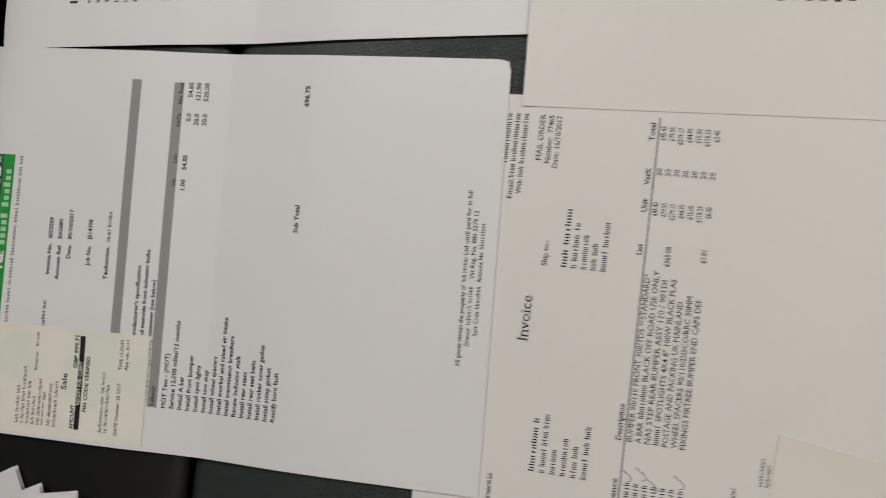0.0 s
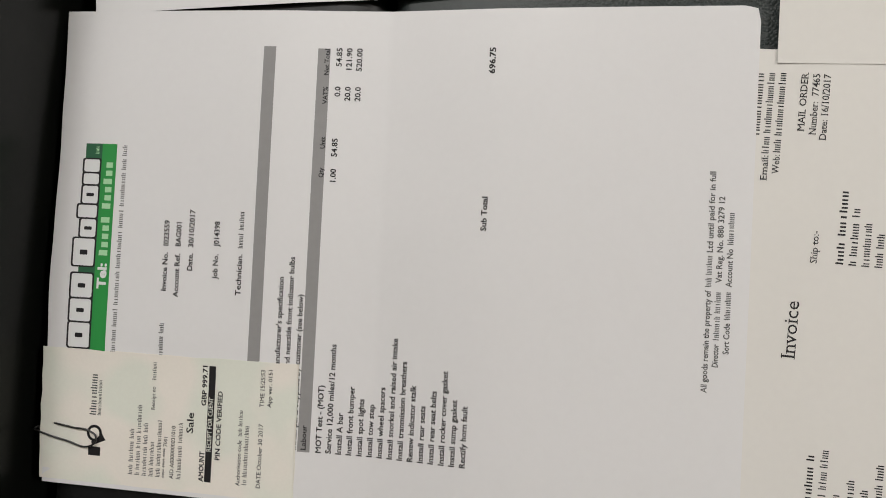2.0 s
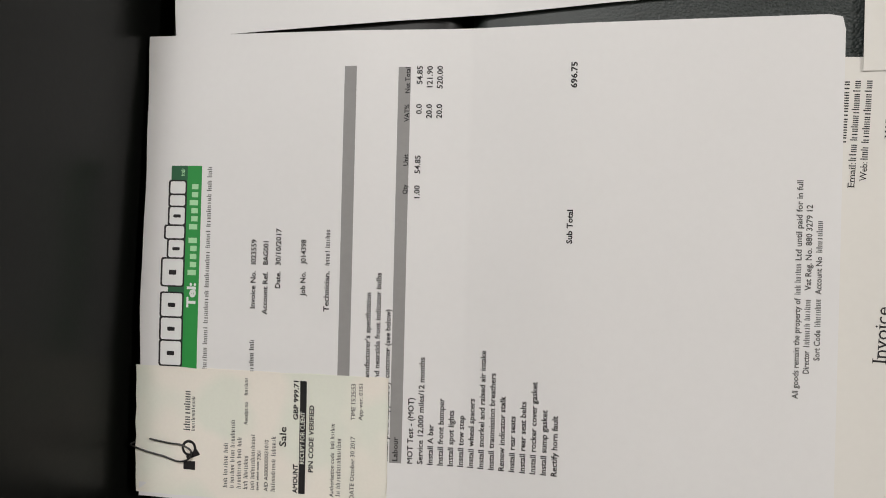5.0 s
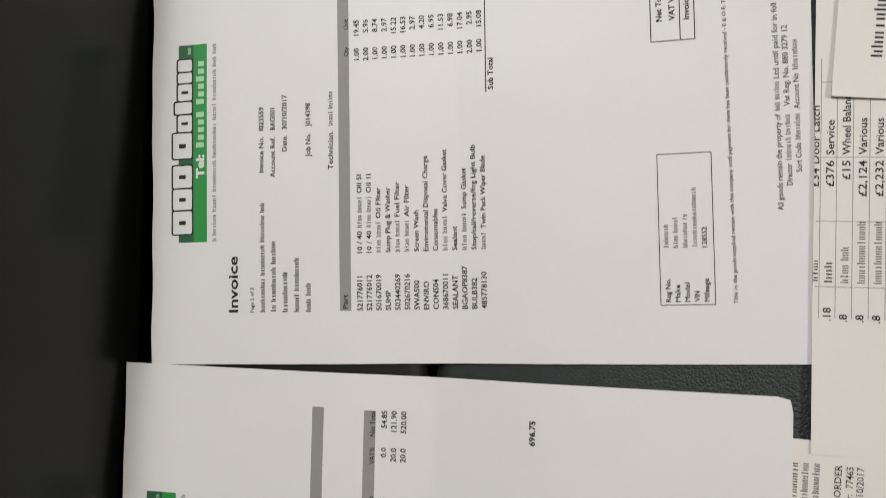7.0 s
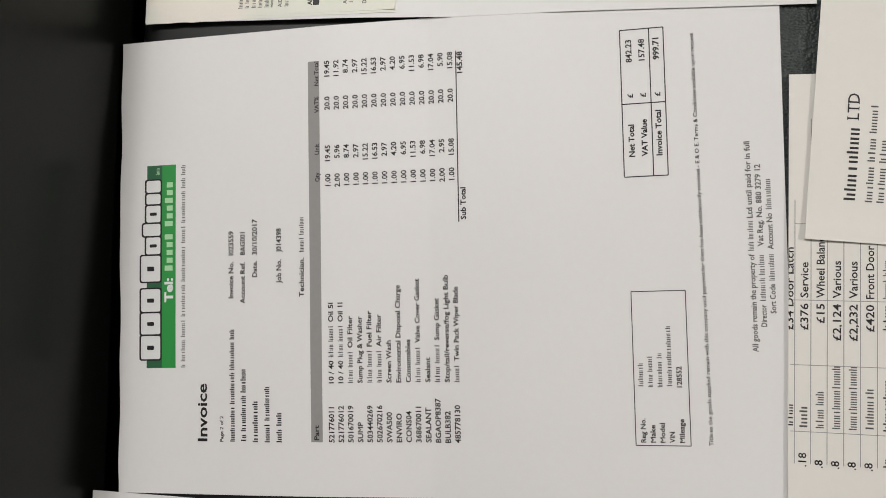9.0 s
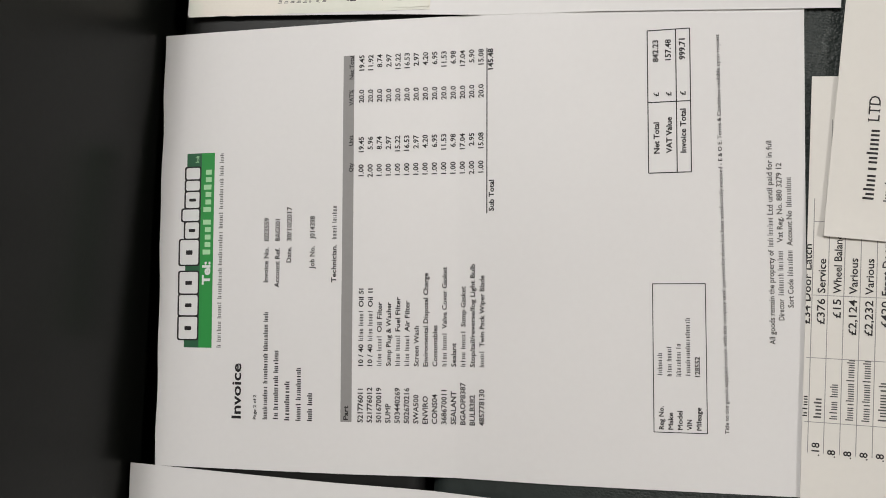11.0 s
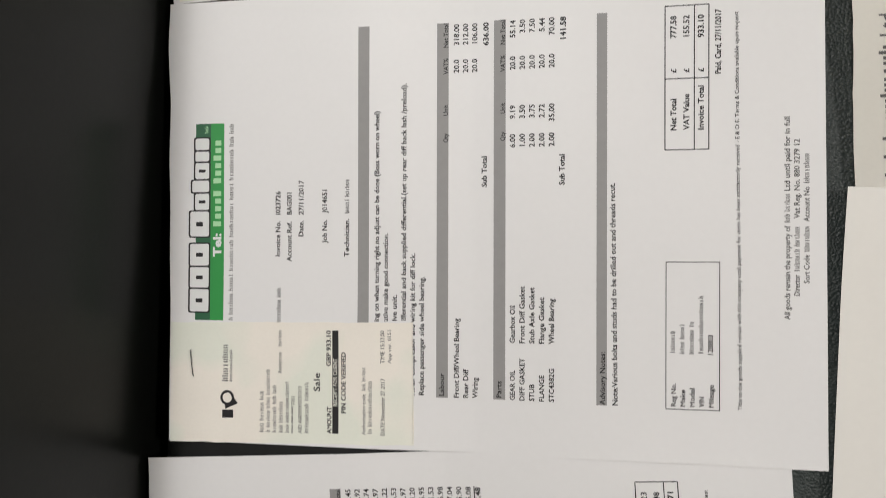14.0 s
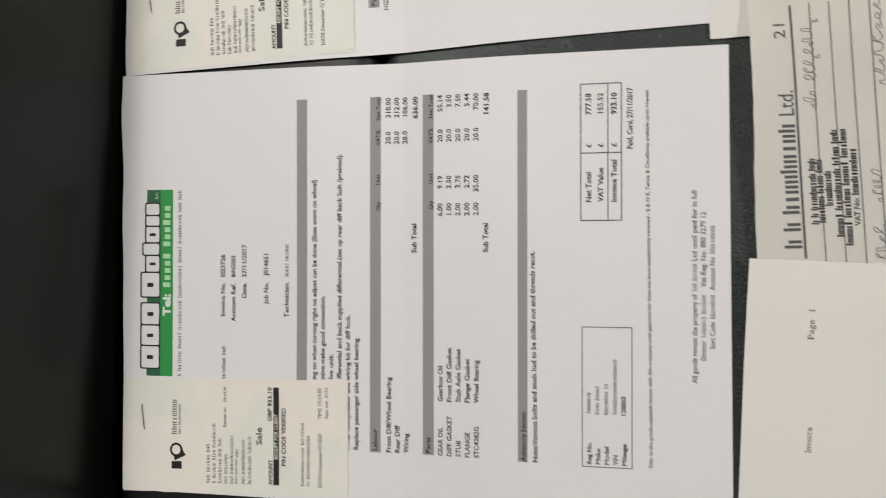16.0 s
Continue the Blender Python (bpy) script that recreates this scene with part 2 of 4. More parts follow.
# ---------------------------------------------------------------- the room
def build_room():
    lo, hi, fl, ce, th = (-1.6, -2.4), (3.0, 3.0), -0.45, 1.95, 0.12
    tagged(box("floor", (lo[0] - th, lo[1] - th, fl - th), (hi[0] + th, hi[1] + th, fl), CARPET), "brown carpeted floor", "floor", kind="structure")
    tagged(box("ceiling", (lo[0] - th, lo[1] - th, ce), (hi[0] + th, hi[1] + th, ce + th), CEILING_PAINT), "plain white ceiling", "ceiling", kind="structure")
    walls = (("wall_west", (lo[0] - th, lo[1], fl), (lo[0], hi[1], ce)), ("wall_east", (hi[0], lo[1], fl), (hi[0] + th, hi[1], ce)),
             ("wall_south", (lo[0] - th, lo[1] - th, fl), (hi[0] + th, lo[1], ce)), ("wall_north", (lo[0] - th, hi[1], fl), (hi[0] + th, hi[1] + th, ce)))
    for name, a, b in walls:
        tagged(box(name, a, b, PLASTER), "plain painted wall", "wall", kind="structure")


build_room()


# ---------------------------------------------------------------- print on paper
TEXTS, BAR_RIGHT = {}, 0.174


def letters(string, bold):
    """Flat letters of the built-in font: points, faces, box."""
    key = (string, bold)
    if key not in TEXTS:
        co, fa = glyphs(string, bold)
        if "M" in string and bold > 0:
            # the letter M closes up when it is stoutened: lay thin ones side by side instead
            thin, thin_fa = glyphs(string, 0.0)
            for k, ch in enumerate(string):
                if ch == "M":
                    left, right = reach(string[:k]), reach(string[:k + 1])
                    fa = [f for f in fa if not left - 0.02 < sum(co[a].x for a in f) / len(f) < right]
                    slim = [f for f in thin_fa if left - 0.02 < sum(thin[a].x for a in f) / len(f) < right]
                    for shift in (-bold * 0.8, 0.0, bold * 0.8):
                        base = len(co)
                        co = co + [c + Vector((shift, 0, 0)) for c in thin]
                        fa = fa + [tuple(a + base for a in f) for f in slim]
            used = sorted({a for f in fa for a in f})
            place = {a: n for n, a in enumerate(used)}
            co, fa = [co[a] for a in used], [tuple(place[a] for a in f) for f in fa]
        xs = [c.x for c in co]
        TEXTS[key] = (co, fa, min(xs), max(xs))
    return TEXTS[key]


def serif_letters(string, bold):
    """The same letters with a short foot and head across every stem that ends square."""
    key = (string, bold, "serif")
    if key not in TEXTS:
        co, fa, x0, x1 = letters(string, bold)
        co, fa = list(co), list(fa)
        count = collections.Counter(frozenset(e) for f in fa for e in zip(f, f[1:] + f[:1]))
        middle = {frozenset(e): sum(co[a].y for a in f) / len(f) for f in fa for e in zip(f, f[1:] + f[:1])}
        for edge in [e for e, n in count.items() if n == 1 and len(e) == 2]:
            a, b = (co[k] for k in edge)
            if abs(a.y - b.y) < 0.004 and 0.04 < abs(a.x - b.x) < 0.15:
                left, right, up = min(a.x, b.x) - 0.075, max(a.x, b.x) + 0.075, 0.042 if middle[edge] > a.y else -0.042
                n = len(co)
                co += [Vector((left, a.y, 0)), Vector((right, a.y, 0)), Vector((right, a.y + up, 0)), Vector((left, a.y + up, 0))]
                fa.append((n, n + 1, n + 2, n + 3) if up > 0 else (n + 3, n + 2, n + 1, n))
            elif abs(a.y - b.y) < 0.004 and 0.15 <= abs(a.x - b.x) < 0.45 and min(abs(a.y), abs(a.y - 0.68)) < 0.02:
                left, up = min(a.x, b.x), 0.042 if a.y < 0.3 else -0.042
                n = len(co)
                co += [Vector((left - 0.075, a.y, 0)), Vector((left, a.y, 0)), Vector((left, a.y + up, 0)), Vector((left - 0.075, a.y + up, 0))]
                fa.append((n, n + 1, n + 2, n + 3) if up > 0 else (n + 3, n + 2, n + 1, n))
        TEXTS[key] = (co, fa, x0, x1)
    return TEXTS[key]


def glyphs(string, bold):
    cv = bpy.data.curves.new("letters", "FONT")
    cv.body, cv.size, cv.resolution_u, cv.offset = string, 1.0, 2, bold
    tmp = new("letters", cv)
    data = bpy.data.meshes.new_from_object(tmp)
    bpy.data.objects.remove(tmp)
    co = [v.co.copy() for v in data.vertices]
    fa = [tuple(p.vertices) for p in data.polygons]
    bpy.data.meshes.remove(data)
    return co, fa


def reach(string):
    """How far a string advances, up to the start of the next letter's box."""
    bar = glyphs(string + "I", 0.0)[0]
    return max(c.x for c in bar) - BAR_RIGHT


class Sheet:
    """A sheet of paper given by the corners of its printed face: top left, top right, bottom right, bottom left.
    u runs across the page and v down it, in millimetres."""

    def __init__(self, corners, height, size=(210.0, 297.0), slant=None, fold=None, curl=None):
        self.c = [Vector(p) for p in corners]
        self.h, self.size, self.slant, self.fold, self.curl = height, size, slant or (lambda u, v: 0.0), fold, curl
        self.serif = False
        self.trim = (0.0, 0.0, 0.0, 0.0)  # how far the cut edges lie outside the nominal ones: left, right, top, bottom

    def at(self, u, v, lift=0.0):
        a, b = u / self.size[0], v / self.size[1]
        tl, tr, br, bl = self.c
        p = tl * (1 - a) * (1 - b) + tr * a * (1 - b) + br * a * b + bl * (1 - a) * b
        z = sag(p.x, p.y) + self.h + lift - 0.0012 + 0.0005 * noise.noise((p.x * 15, p.y * 13, 0.3))
        if self.fold:
            at, depth, reach = self.fold
            z -= depth * max(0.0, 1 - abs(v - at) / reach)
        if self.curl:
            z += self.curl(u, v)
        return (p.x, p.y, z)

    def paper(self, name, mat, parent, step=6.0, nick=None, label="", thick=0.00018, ragged=0.0, wave=0.0):
        nu, nv = round(self.size[0] / step), round(self.size[1] / step)
        left, right, top, bottom = self.trim
        us = [-left + (self.size[0] + left + right) * i / nu for i in range(nu + 1)]
        vs = [-top + (self.size[1] + top + bottom) * j / nv for j in range(nv + 1)]
        if self.fold and 12 < self.fold[0] < self.size[1] - 12:
            k = min(range(1, nv), key=lambda j: abs(vs[j] - self.fold[0]))
            vs[k - 1], vs[k], vs[k + 1] = self.fold[0] - 1.5, self.fold[0], self.fold[0] + 1.5
        verts = []
        for lift in (0.0, -thick):
            for j, v in enumerate(vs):
                for i, u in enumerate(us):
                    du = dv = 0.0
                    if ragged and i in (0, nu):
                        du = ragged * noise.noise((u * 0.1, v * 0.21, self.h * 999))
                    if ragged and j in (0, nv):
                        dv = ragged * noise.noise((u * 0.23, v * 0.1, self.h * 777))
                    if wave and j == 0:
                        dv = wave * noise.noise((u * 0.034, self.h * 5000, 0.7))
                    if nick and i == nu and j == nv:
                        du, dv = -nick, -nick
                    verts.append(self.at(u + du, v + dv, lift))
        w, layer, faces = nu + 1, (nu + 1) * (nv + 1), []
        for j in range(nv):
            for i in range(nu):
                a = j * w + i
                faces.append((a, a + w, a + w + 1, a + 1))
                faces.append((layer + a, layer + a + 1, layer + a + w + 1, layer + a + w))
        rim = [i for i in range(w)] + [j * w + nu for j in range(1, nv + 1)] + [nv * w + i for i in range(nu - 1, -1, -1)] + [j * w for j in range(nv - 1, 0, -1)]
        base = len(verts)
        verts += [verts[a] for a in rim] + [verts[layer + a] for a in rim]
        for k in range(len(rim)):
            j = (k + 1) % len(rim)
            faces.append((base + k, base + j, base + len(rim) + j, base + len(rim) + k))
        return tagged(mesh_object(name, verts, faces, mat, parent, True), label)

    def _ink(self, name, pts, faces, mat, lift=0.00006):
        verts = [self.at(u, v + self.slant(u, v), lift) for u, v in pts]
        return mesh_object(name, verts, faces, mat, self.root)

    def text(self, string, u0, u1, v, high=2.3, mat=None, bold=0.009, name="printed_line", cut=None, size=3.58, lean=0.0):
        """A line of print from u0 to u1 (or as wide as size gives) on the baseline v; high: height of its capitals. cut: nothing above this v."""
        co, fa, x0, x1 = (serif_letters if self.serif else letters)(string, bold + 0.012)
        if u1 is None:
            u1 = u0 + size * (x1 - x0)
        if u0 is None:
            u0 = u1 - size * (x1 - x0)
        k = (u1 - u0) / (x1 - x0)
        pts = [(u0 + (c.x - x0) * k, v + lean * (c.x - x0) * k - c.y * high / 0.69) for c in co]
        if cut is not None:
            pts = [(u, max(w, cut)) for u, w in pts]
        return tagged(self._ink(name, pts, fa, mat or INK, 0.00012), kind="stuff")

    def rect(self, u0, u1, v0, v1, mat=None, name="printed_bar", lift=0.00006):
        nu, nv = max(1, math.ceil((u1 - u0) / 6)), max(1, math.ceil((v1 - v0) / 6))
        pts = [(u0 + (u1 - u0) * i / nu, v0 + (v1 - v0) * j / nv) for j in range(nv + 1) for i in range(nu + 1)]
        w = nu + 1
        fa = [(j * w + i, (j + 1) * w + i, (j + 1) * w + i + 1, j * w + i + 1) for j in range(nv) for i in range(nu)]
        return self._ink(name, pts, fa, mat or GREY, lift)

    def blanks(self, words, u0, u1, v, high=1.7, mat=None, name="blanked_line", lift=0.0001, fill=0.0, heavy=0.0):
        """Plain thin bars in place of words: words gives the number of letters in each; fill: one bar a letter, this wide; heavy: stouter bars."""
        total = sum(words) + 0.7 * (len(words) - 1)
        k, at, pts, fa = (u1 - u0) / total, u0, [], []
        for w in words:
            for i in range(w):
                tall = high * (1.32 if i == 0 or (i * 5 + w) % 4 == 1 else 1.0)
                if fill:
                    bars = ((0.5 - fill / 2, 0.5 + fill / 2, tall),)
                elif (i * 3 + w) % 5 == 2:
                    bars = ((0.40 - heavy, 0.62 + heavy, tall),)
                else:
                    bars = ((0.14 - heavy, 0.34 + heavy / 2, tall), (0.62 - heavy / 2, 0.82 + heavy, high))
                for a, b, up in bars:
                    n, a, b = len(pts), at + (i + a - 0.02) * k, at + (i + b + 0.02) * k
                    pts += [(a, v - up), (a, v), (b, v), (b, v - up)]
                    fa.append((n, n + 1, n + 2, n + 3))
            at += (w + 0.7) * k
        return tagged(self._ink(name, pts, fa, mat or INK, lift), kind="stuff")

    def slab(self, u0, u1, v0, v1, round_, mat, name, lift):
        """A plain block with rounded corners."""
        pts = []
        for cu, cv, a0 in ((u1 - round_, v1 - round_, 0), (u0 + round_, v1 - round_, 90), (u0 + round_, v0 + round_, 180), (u1 - round_, v0 + round_, 270)):
            pts += [(cu + round_ * math.cos(radians(a0 + 30 * k)), cv + round_ * math.sin(radians(a0 + 30 * k))) for k in range(4)]
        return self._ink(name, pts, [tuple(reversed(range(len(pts))))], mat, lift)

    def lines(self, u0, u1, v0, v1, cols=(), rows=(), wide=0.35, mat=None, name="box_rule"):
        """A ruled box with inner columns and rows."""
        for u in (u0, u1, *cols):
            self.rect(u - wide / 2, u + wide / 2, v0, v1, mat or INK, name)
        for v in (v0, v1, *rows):
            self.rect(u0, u1, v - wide / 2, v + wide / 2, mat or INK, name)


def mark_blocks(sheet, u, v0, v1):
    """Plain outlined blocks in place of the letters of a trade mark: widths in letters, low ones shorter."""
    for wide, low in ((11.5, 0), (10.5, 0), (11.2, 0), (2.8, 3), (12.7, 0), (8.6, 2), (6.3, 1), (8.5, 2), (5.5, 2), (6.3, 2)):
        if low < 3:
            top = v0 + (0.0, 1.0, 2.6)[low]
            sheet.slab(u - 0.4, u + wide + 0.2, top - 0.9, v1 + 0.7, 1.2, INK, "logo_outline", 0.0001)
            sheet.slab(u + 0.3, u + wide - 0.5, top, v1, 0.9, LETTER_WHITE, "logo_block", 0.00016)
            if wide > 7:
                mid = (top + v1) / 2
                sheet.slab(u + wide * 0.40, u + wide * 0.57, mid - 1.8, mid + 1.8, 0.4, INK, "logo_slot", 0.00022)
        u += wide


# ---------------------------------------------------------------- garage invoices
def letterhead(s, dv=0.0):
    s.rect(56.7, 151, 14.4 + dv, 22.3 + dv, DEEP_GREEN, "logo_band", 0.00005)
    s.rect(56.7, 151, 22.3 + dv, 29.3 + dv, GREEN, "logo_band", 0.00005)
    mark_blocks(s, 60.5, 11.55 + dv, 21.5 + dv)
    s.blanks((5, 6), 101.0, 143.4, 27.8 + dv, 3.1, MINT, "logo_line", fill=0.62)
    s.text("Tel:", 87.0, 98.2, 27.8 + dv, 4.0, LETTER_WHITE, 0.03, "logo_line")
    s.blanks((3,), 146.4, 149.8, 20.9 + dv, 1.4, MINT, "logo_line")
    s.blanks((1, 6, 5, 9, 10, 5, 9, 3, 3), 56.7, 150.7, 34.2 + dv, 1.7, PALE_INK)


def job_fields(s, number, date, job, du=0.0, dv=0.0):
    for head, u0, u1, value, a, b, v in (("Invoice No.", 88.0, 104.7, number, 107.6, 118.7, 58.3), ("Account Ref.", 85.5, 104.3, "BAG001", 107.6, 118.0, 64.0),
                                         ("Date.", 97.3, 104.8, date, 107.5, 123.8, 69.9), ("Job No.", 94.2, 105.0, job, 108.2, 119.1, 81.6),
                                         ("Technician.", 87.8, 105.5, "", 107.9, 123.8, 92.5)):
        s.text(head, u0 + du, u1 + du, v + dv, 2.35)
        if value:
            s.text(value, a + du, b + du, v + dv, 2.35)
        else:
            s.blanks((5, 6), a + du, b + du, v + dv, 1.7, INK)


def column_heads(s, v, first, wide):
    s.rect(23.3, 194.2, v - 4.45, v + 0.95, GREY, "heading_bar")
    s.text(first, 24.2, 24.2 + wide, v - 0.8, 2.2)
    for head, u0, u1 in (("Qty", 139.3, 143.5), ("Unit", 151.6, 156.5), ("VAT%", 170.5, 178.0), ("Net Total", 182.9, 194.0)):
        s.text(head, u0, u1, v + 0.6, 2.0)


def right_text(s, string, u1, v, size=3.62, high=2.4, bold=0.009):
    s.text(string, None, u1, v, high, None, bold, size=size)


def amounts(s, v, qty, unit, vat, net, du=0.0):
    for string, u1 in ((qty, 142.7), (unit, 155.6), (vat, 177.7), (net, 194.05)):
        if string:
            right_text(s, string, u1 + du, v)


def totals_box(s, du, dv, net, vat, total):
    s.lines(134.0 + du, 196.0 + du, 234.6 + dv, 252.5 + dv, (164.6 + du,), (246.6 + dv,), 0.45)
    for k, (head, wide, value) in enumerate((("Net Total", 13.6, net), ("VAT Value", 15.6, vat), ("Invoice Total", 19, total))):
        v = (239.2, 244.5, 250.4)[k] + dv
        s.text(head, 142.3 + du, 142.3 + du + wide, v, 2.3, None, 0.016)
        s.text("£", 167.1 + du, 168.9 + du, v, 2.2)
        right_text(s, value, 191.7 + du, v, 3.62, 2.4, 0.02 if k == 2 else 0.009)


def vehicle_box(s, du, dv, mileage):
    s.lines(23.0 + du, 85.8 + du, 236.8 + dv, 258.6 + dv, (), (), 0.35)
    for k, (head, wide) in enumerate((("Reg No.", 9.8), ("Make", 7.2), ("Model", 8), ("VIN", 4.4), ("Mileage", 9.6))):
        s.text(head, 24.2 + du, 24.2 + wide + du, 240.85 + dv + 3.84 * k, 2.0)
    for k, (words, wide) in enumerate((((7,), 10), ((4, 5), 13), ((8, 2), 14), ((17,), 25))):
        s.blanks(words, 46.5 + du, 46.5 + wide + du, 240.5 + dv + 3.84 * k, 1.5)
    s.text(mileage, 46.5 + du, 55.0 + du, 255.9 + dv, 2.0)


def small_print(s, du, dv, dw):
    s.text("Title to the goods supplied remain with this company until payment for them has been satisfactorily received - E & O E. Terms & Conditions available upon request",
           23.4 + du, 192.0 + du, 266.6 + dv, 1.6, None, 0.0, lean=-0.0095)
    footer(s, dw)


def footer(s, dw):
    for v, pieces in ((285.0, (("All goods remain the property of", 61.2, 100.4), ((3, 6), 101.6, 113.8), ("Ltd until paid for in full", 115.0, 146.1))),
                      (288.7, (("Director", 71.2, 80.0), ((7, 6), 81.0, 100.0), ("Vat Reg. No. 880 3279 12", 103.4, 136.6))),
                      (292.45, (("Sort Code", 76.4, 88.2), ((8,), 89.4, 100.2), ("Account No", 102.0, 116.6), ((8,), 118.0, 130.6)))):
        for words, u0, u1 in pieces:
            if isinstance(words, str):
                s.text(words, u0, u1, v + dw, 2.2, SOFT_INK, 0.004)
            else:
                s.blanks(words, u0, u1, v + dw, 1.7, SOFT_INK)


def card_receipt(inv, corners, size, dv, amount, code_words, date, clock, stapled, low=0.0, ink=PALE_INK):
    """A till receipt fixed over the top left of an invoice; printed marks hang under it."""
    r = Sheet(corners, inv.h + 0.00020, size, fold=inv.fold,
              curl=lambda u, v: 0.0005 * max(0.0, (v - size[1] + 14) / 14) ** 2 + 0.0006 * max(0.0, (u - size[0] + 9) / 9) ** 2 + (inv.curl(u, v) if inv.curl else 0.0))
    paper = r.paper("receipt", THERMAL, inv.root, 5.0, None, "cream thermal card receipt with faded patches", 0.00004, 0.5)
    r.root = paper
    d = [(-0.0006, -0.0016), (-0.0006, 0.0), (0.0, 0.0), (0.0004, -0.0012)]
    copy = Sheet([(c[0] + o[0], c[1] + o[1]) for c, o in zip(corners, d)], inv.h + 0.00014, size, fold=inv.fold, curl=inv.curl)
    copy.paper("receipt_copy", THERMAL, inv.root, 6.0, None, "second receipt copy underneath", 0.00004, 0.5)
    # maker's mark: a block, a ring and a tick as plain shapes
    r.rect(10.2, 14.0, 27.9 + dv, 33.6 + dv, INK, "mark_block")
    for k in range(20):
        a0, a1 = radians(18 * k - 60), radians(18 * k - 42)
        ring = [(19.8 + rad * math.cos(a), 30.5 + dv + rad * math.sin(a)) for rad, a in ((2.4, a0), (3.6, a0), (3.6, a1), (2.4, a1))]
        r._ink("mark_ring", ring, [(0, 1, 2, 3)], INK)
    r._ink("mark_tick", [(14.4, 29.6 + dv), (16.2, 29.2 + dv), (17.8, 33.4 + dv), (22.4, 32.2 + dv), (17.2, 36.0 + dv)], [(0, 1, 2, 4), (2, 3, 4)], INK, 0.0001)
    r.blanks((8,), 27.4, 45.4, 30.9 + dv, 2.4, SOFT_INK)
    r.blanks((13,), 27.5, 42.8, 33.2 + dv, 1.3, ink)
    for k, (words, u1) in enumerate((((3, 6, 3), 23.3), ((1, 6, 4, 9), 33.6), ((9, 3, 3), 26.2), ((3, 8), 18.4), ((3, 15), 28.1))):
        r.blanks(words, 3.6, u1, 49.3 + dv + 3.22 * k, 1.6, ink)
    r.text("**** **** **** 7001", 3.6, 20.9, 65.0 + dv, 1.7, ink, 0.0)
    r.text("AID A0000000031010", 3.5, 25.9, 68.5 + dv, 1.8, ink, 0.0)
    r.blanks((11, 7), 3.6, 27.6, 71.9 + dv, 1.6, ink)
    r.text("Receipt no", 32.0, 41.8, 58.4 + dv, 1.7, ink, 0.0)
    r.blanks((6,), 44.6, 52.3, 58.4 + dv, 1.4, ink)
    r.text("Sale", 23.5, 32.1, 77.6 + dv + low, 3.1, None, 0.0)
    r.text("AMOUNT", 3.7, 16.3, 83.2 + dv + low, 2.1, None, 0.016)
    r.text("GBP " + amount, 35.4, 52.3, 82.9 + dv + low, 2.1, None, 0.016)
    r.rect(3.7, 52.3, 83.7 + dv + low, 86.7 + dv + low, INK, "black_band")
    r.text("RECEIPT FOR CLIENT", 16.6, 39.1, 86.1 + dv + low, 2.0, THERMAL, 0.0).location.z = 0.00006
    r.text("PIN CODE VERIFIED", 13.3, 42.1, 90.2 + dv + low, 2.1, None, 0.012)
    r.text("Authorisation code", 3.5, 22.4, 99.8 + dv + low, 1.8, ink, 0.0)
    r.blanks((3, 6), 24.0, 34.9, 99.8 + dv + low, 1.4, ink)
    r.blanks(code_words, 3.6, 28.7, 102.9 + dv + low, 1.6, ink)
    r.text("DATE " + date, 3.4, 29.9, 109.0 + dv + low, 1.9, SOFT_INK, 0.0)
    r.text("TIME " + clock, 36.9, 52.3, 108.9 + dv + low, 1.9, ink, 0.0)
    r.text("App ver. 0151", 36.9, 52.5, 112.1 + dv + low, 1.7, ink, 0.0)
    if stapled:
        pts = [r.at(29.9, 12.0, 0.0002), r.at(30.2, 12.0, 0.0006), r.at(36.2, 11.2, 0.0007), r.at(42.2, 10.5, 0.0006), r.at(42.5, 10.5, 0.0002)]
        tagged(tube("staple", pts, 0.0002, DARK_STEEL, paper), "thin dull wire staple")
    return r


def garage_sheet(label, corners, height, slant, fold, nick=None, curl=None, trim=(0.0, 0.0, 0.0, 0.0)):
    root = thing("invoice_sheet", label, "invoice", "garage invoices")
    s = Sheet(corners, height, (210.0, 297.0), slant, fold, curl)
    s.root, s.trim = root, trim
    s.paper("paper", PAPER, root, 6.0, nick, wave=1.1)
    return s


FOLD = (150.0, 0.0021, 46.0)

# first invoice: labour page, with receipt and wire clip
one = garage_sheet("white printed garage invoice with green letterhead, on black leather",
                   ((-0.283, -0.090), (-0.277, 0.121), (0.019, 0.113), (0.013, -0.098)), 0.0029, lambda u, v: 0.0, FOLD, 1.1,
                   lambda u, v: 0.0022 * math.exp(-v / 45) * max(0.0, math.sin(math.pi * min(1.0, u / 195))) ** 0.7
                   + 0.0005 * math.exp(-(((u - 68) / 7) ** 2) - ((v - 62) / 30) ** 2), (0.0, 0.3, -0.5, -0.4))
letterhead(one, -0.95)
one.blanks((10, 9, 8, 3), 24.0, 73.8, 55.7, 1.7, INK)
job_fields(one, "I023559", "30/10/2017", "J014398", -0.3, -2.75)
one.rect(23.3, 194.8, 94.5, 99.95, GREY, "heading_bar")
one.text("anufacturer's specification", 59.3, 96.5, 108.8, 2.3)
one.text("nd nearside front indicator bulbs", 59.5, 105.2, 113.2, 2.3)
one.text("Install parts supplied by", 24.0, 58.6, 117.9, 2.3)
one.text("customer (see below)", 59.8, 89.5, 117.7, 2.3)
column_heads(one, 122.95, "Labour", 10.4)
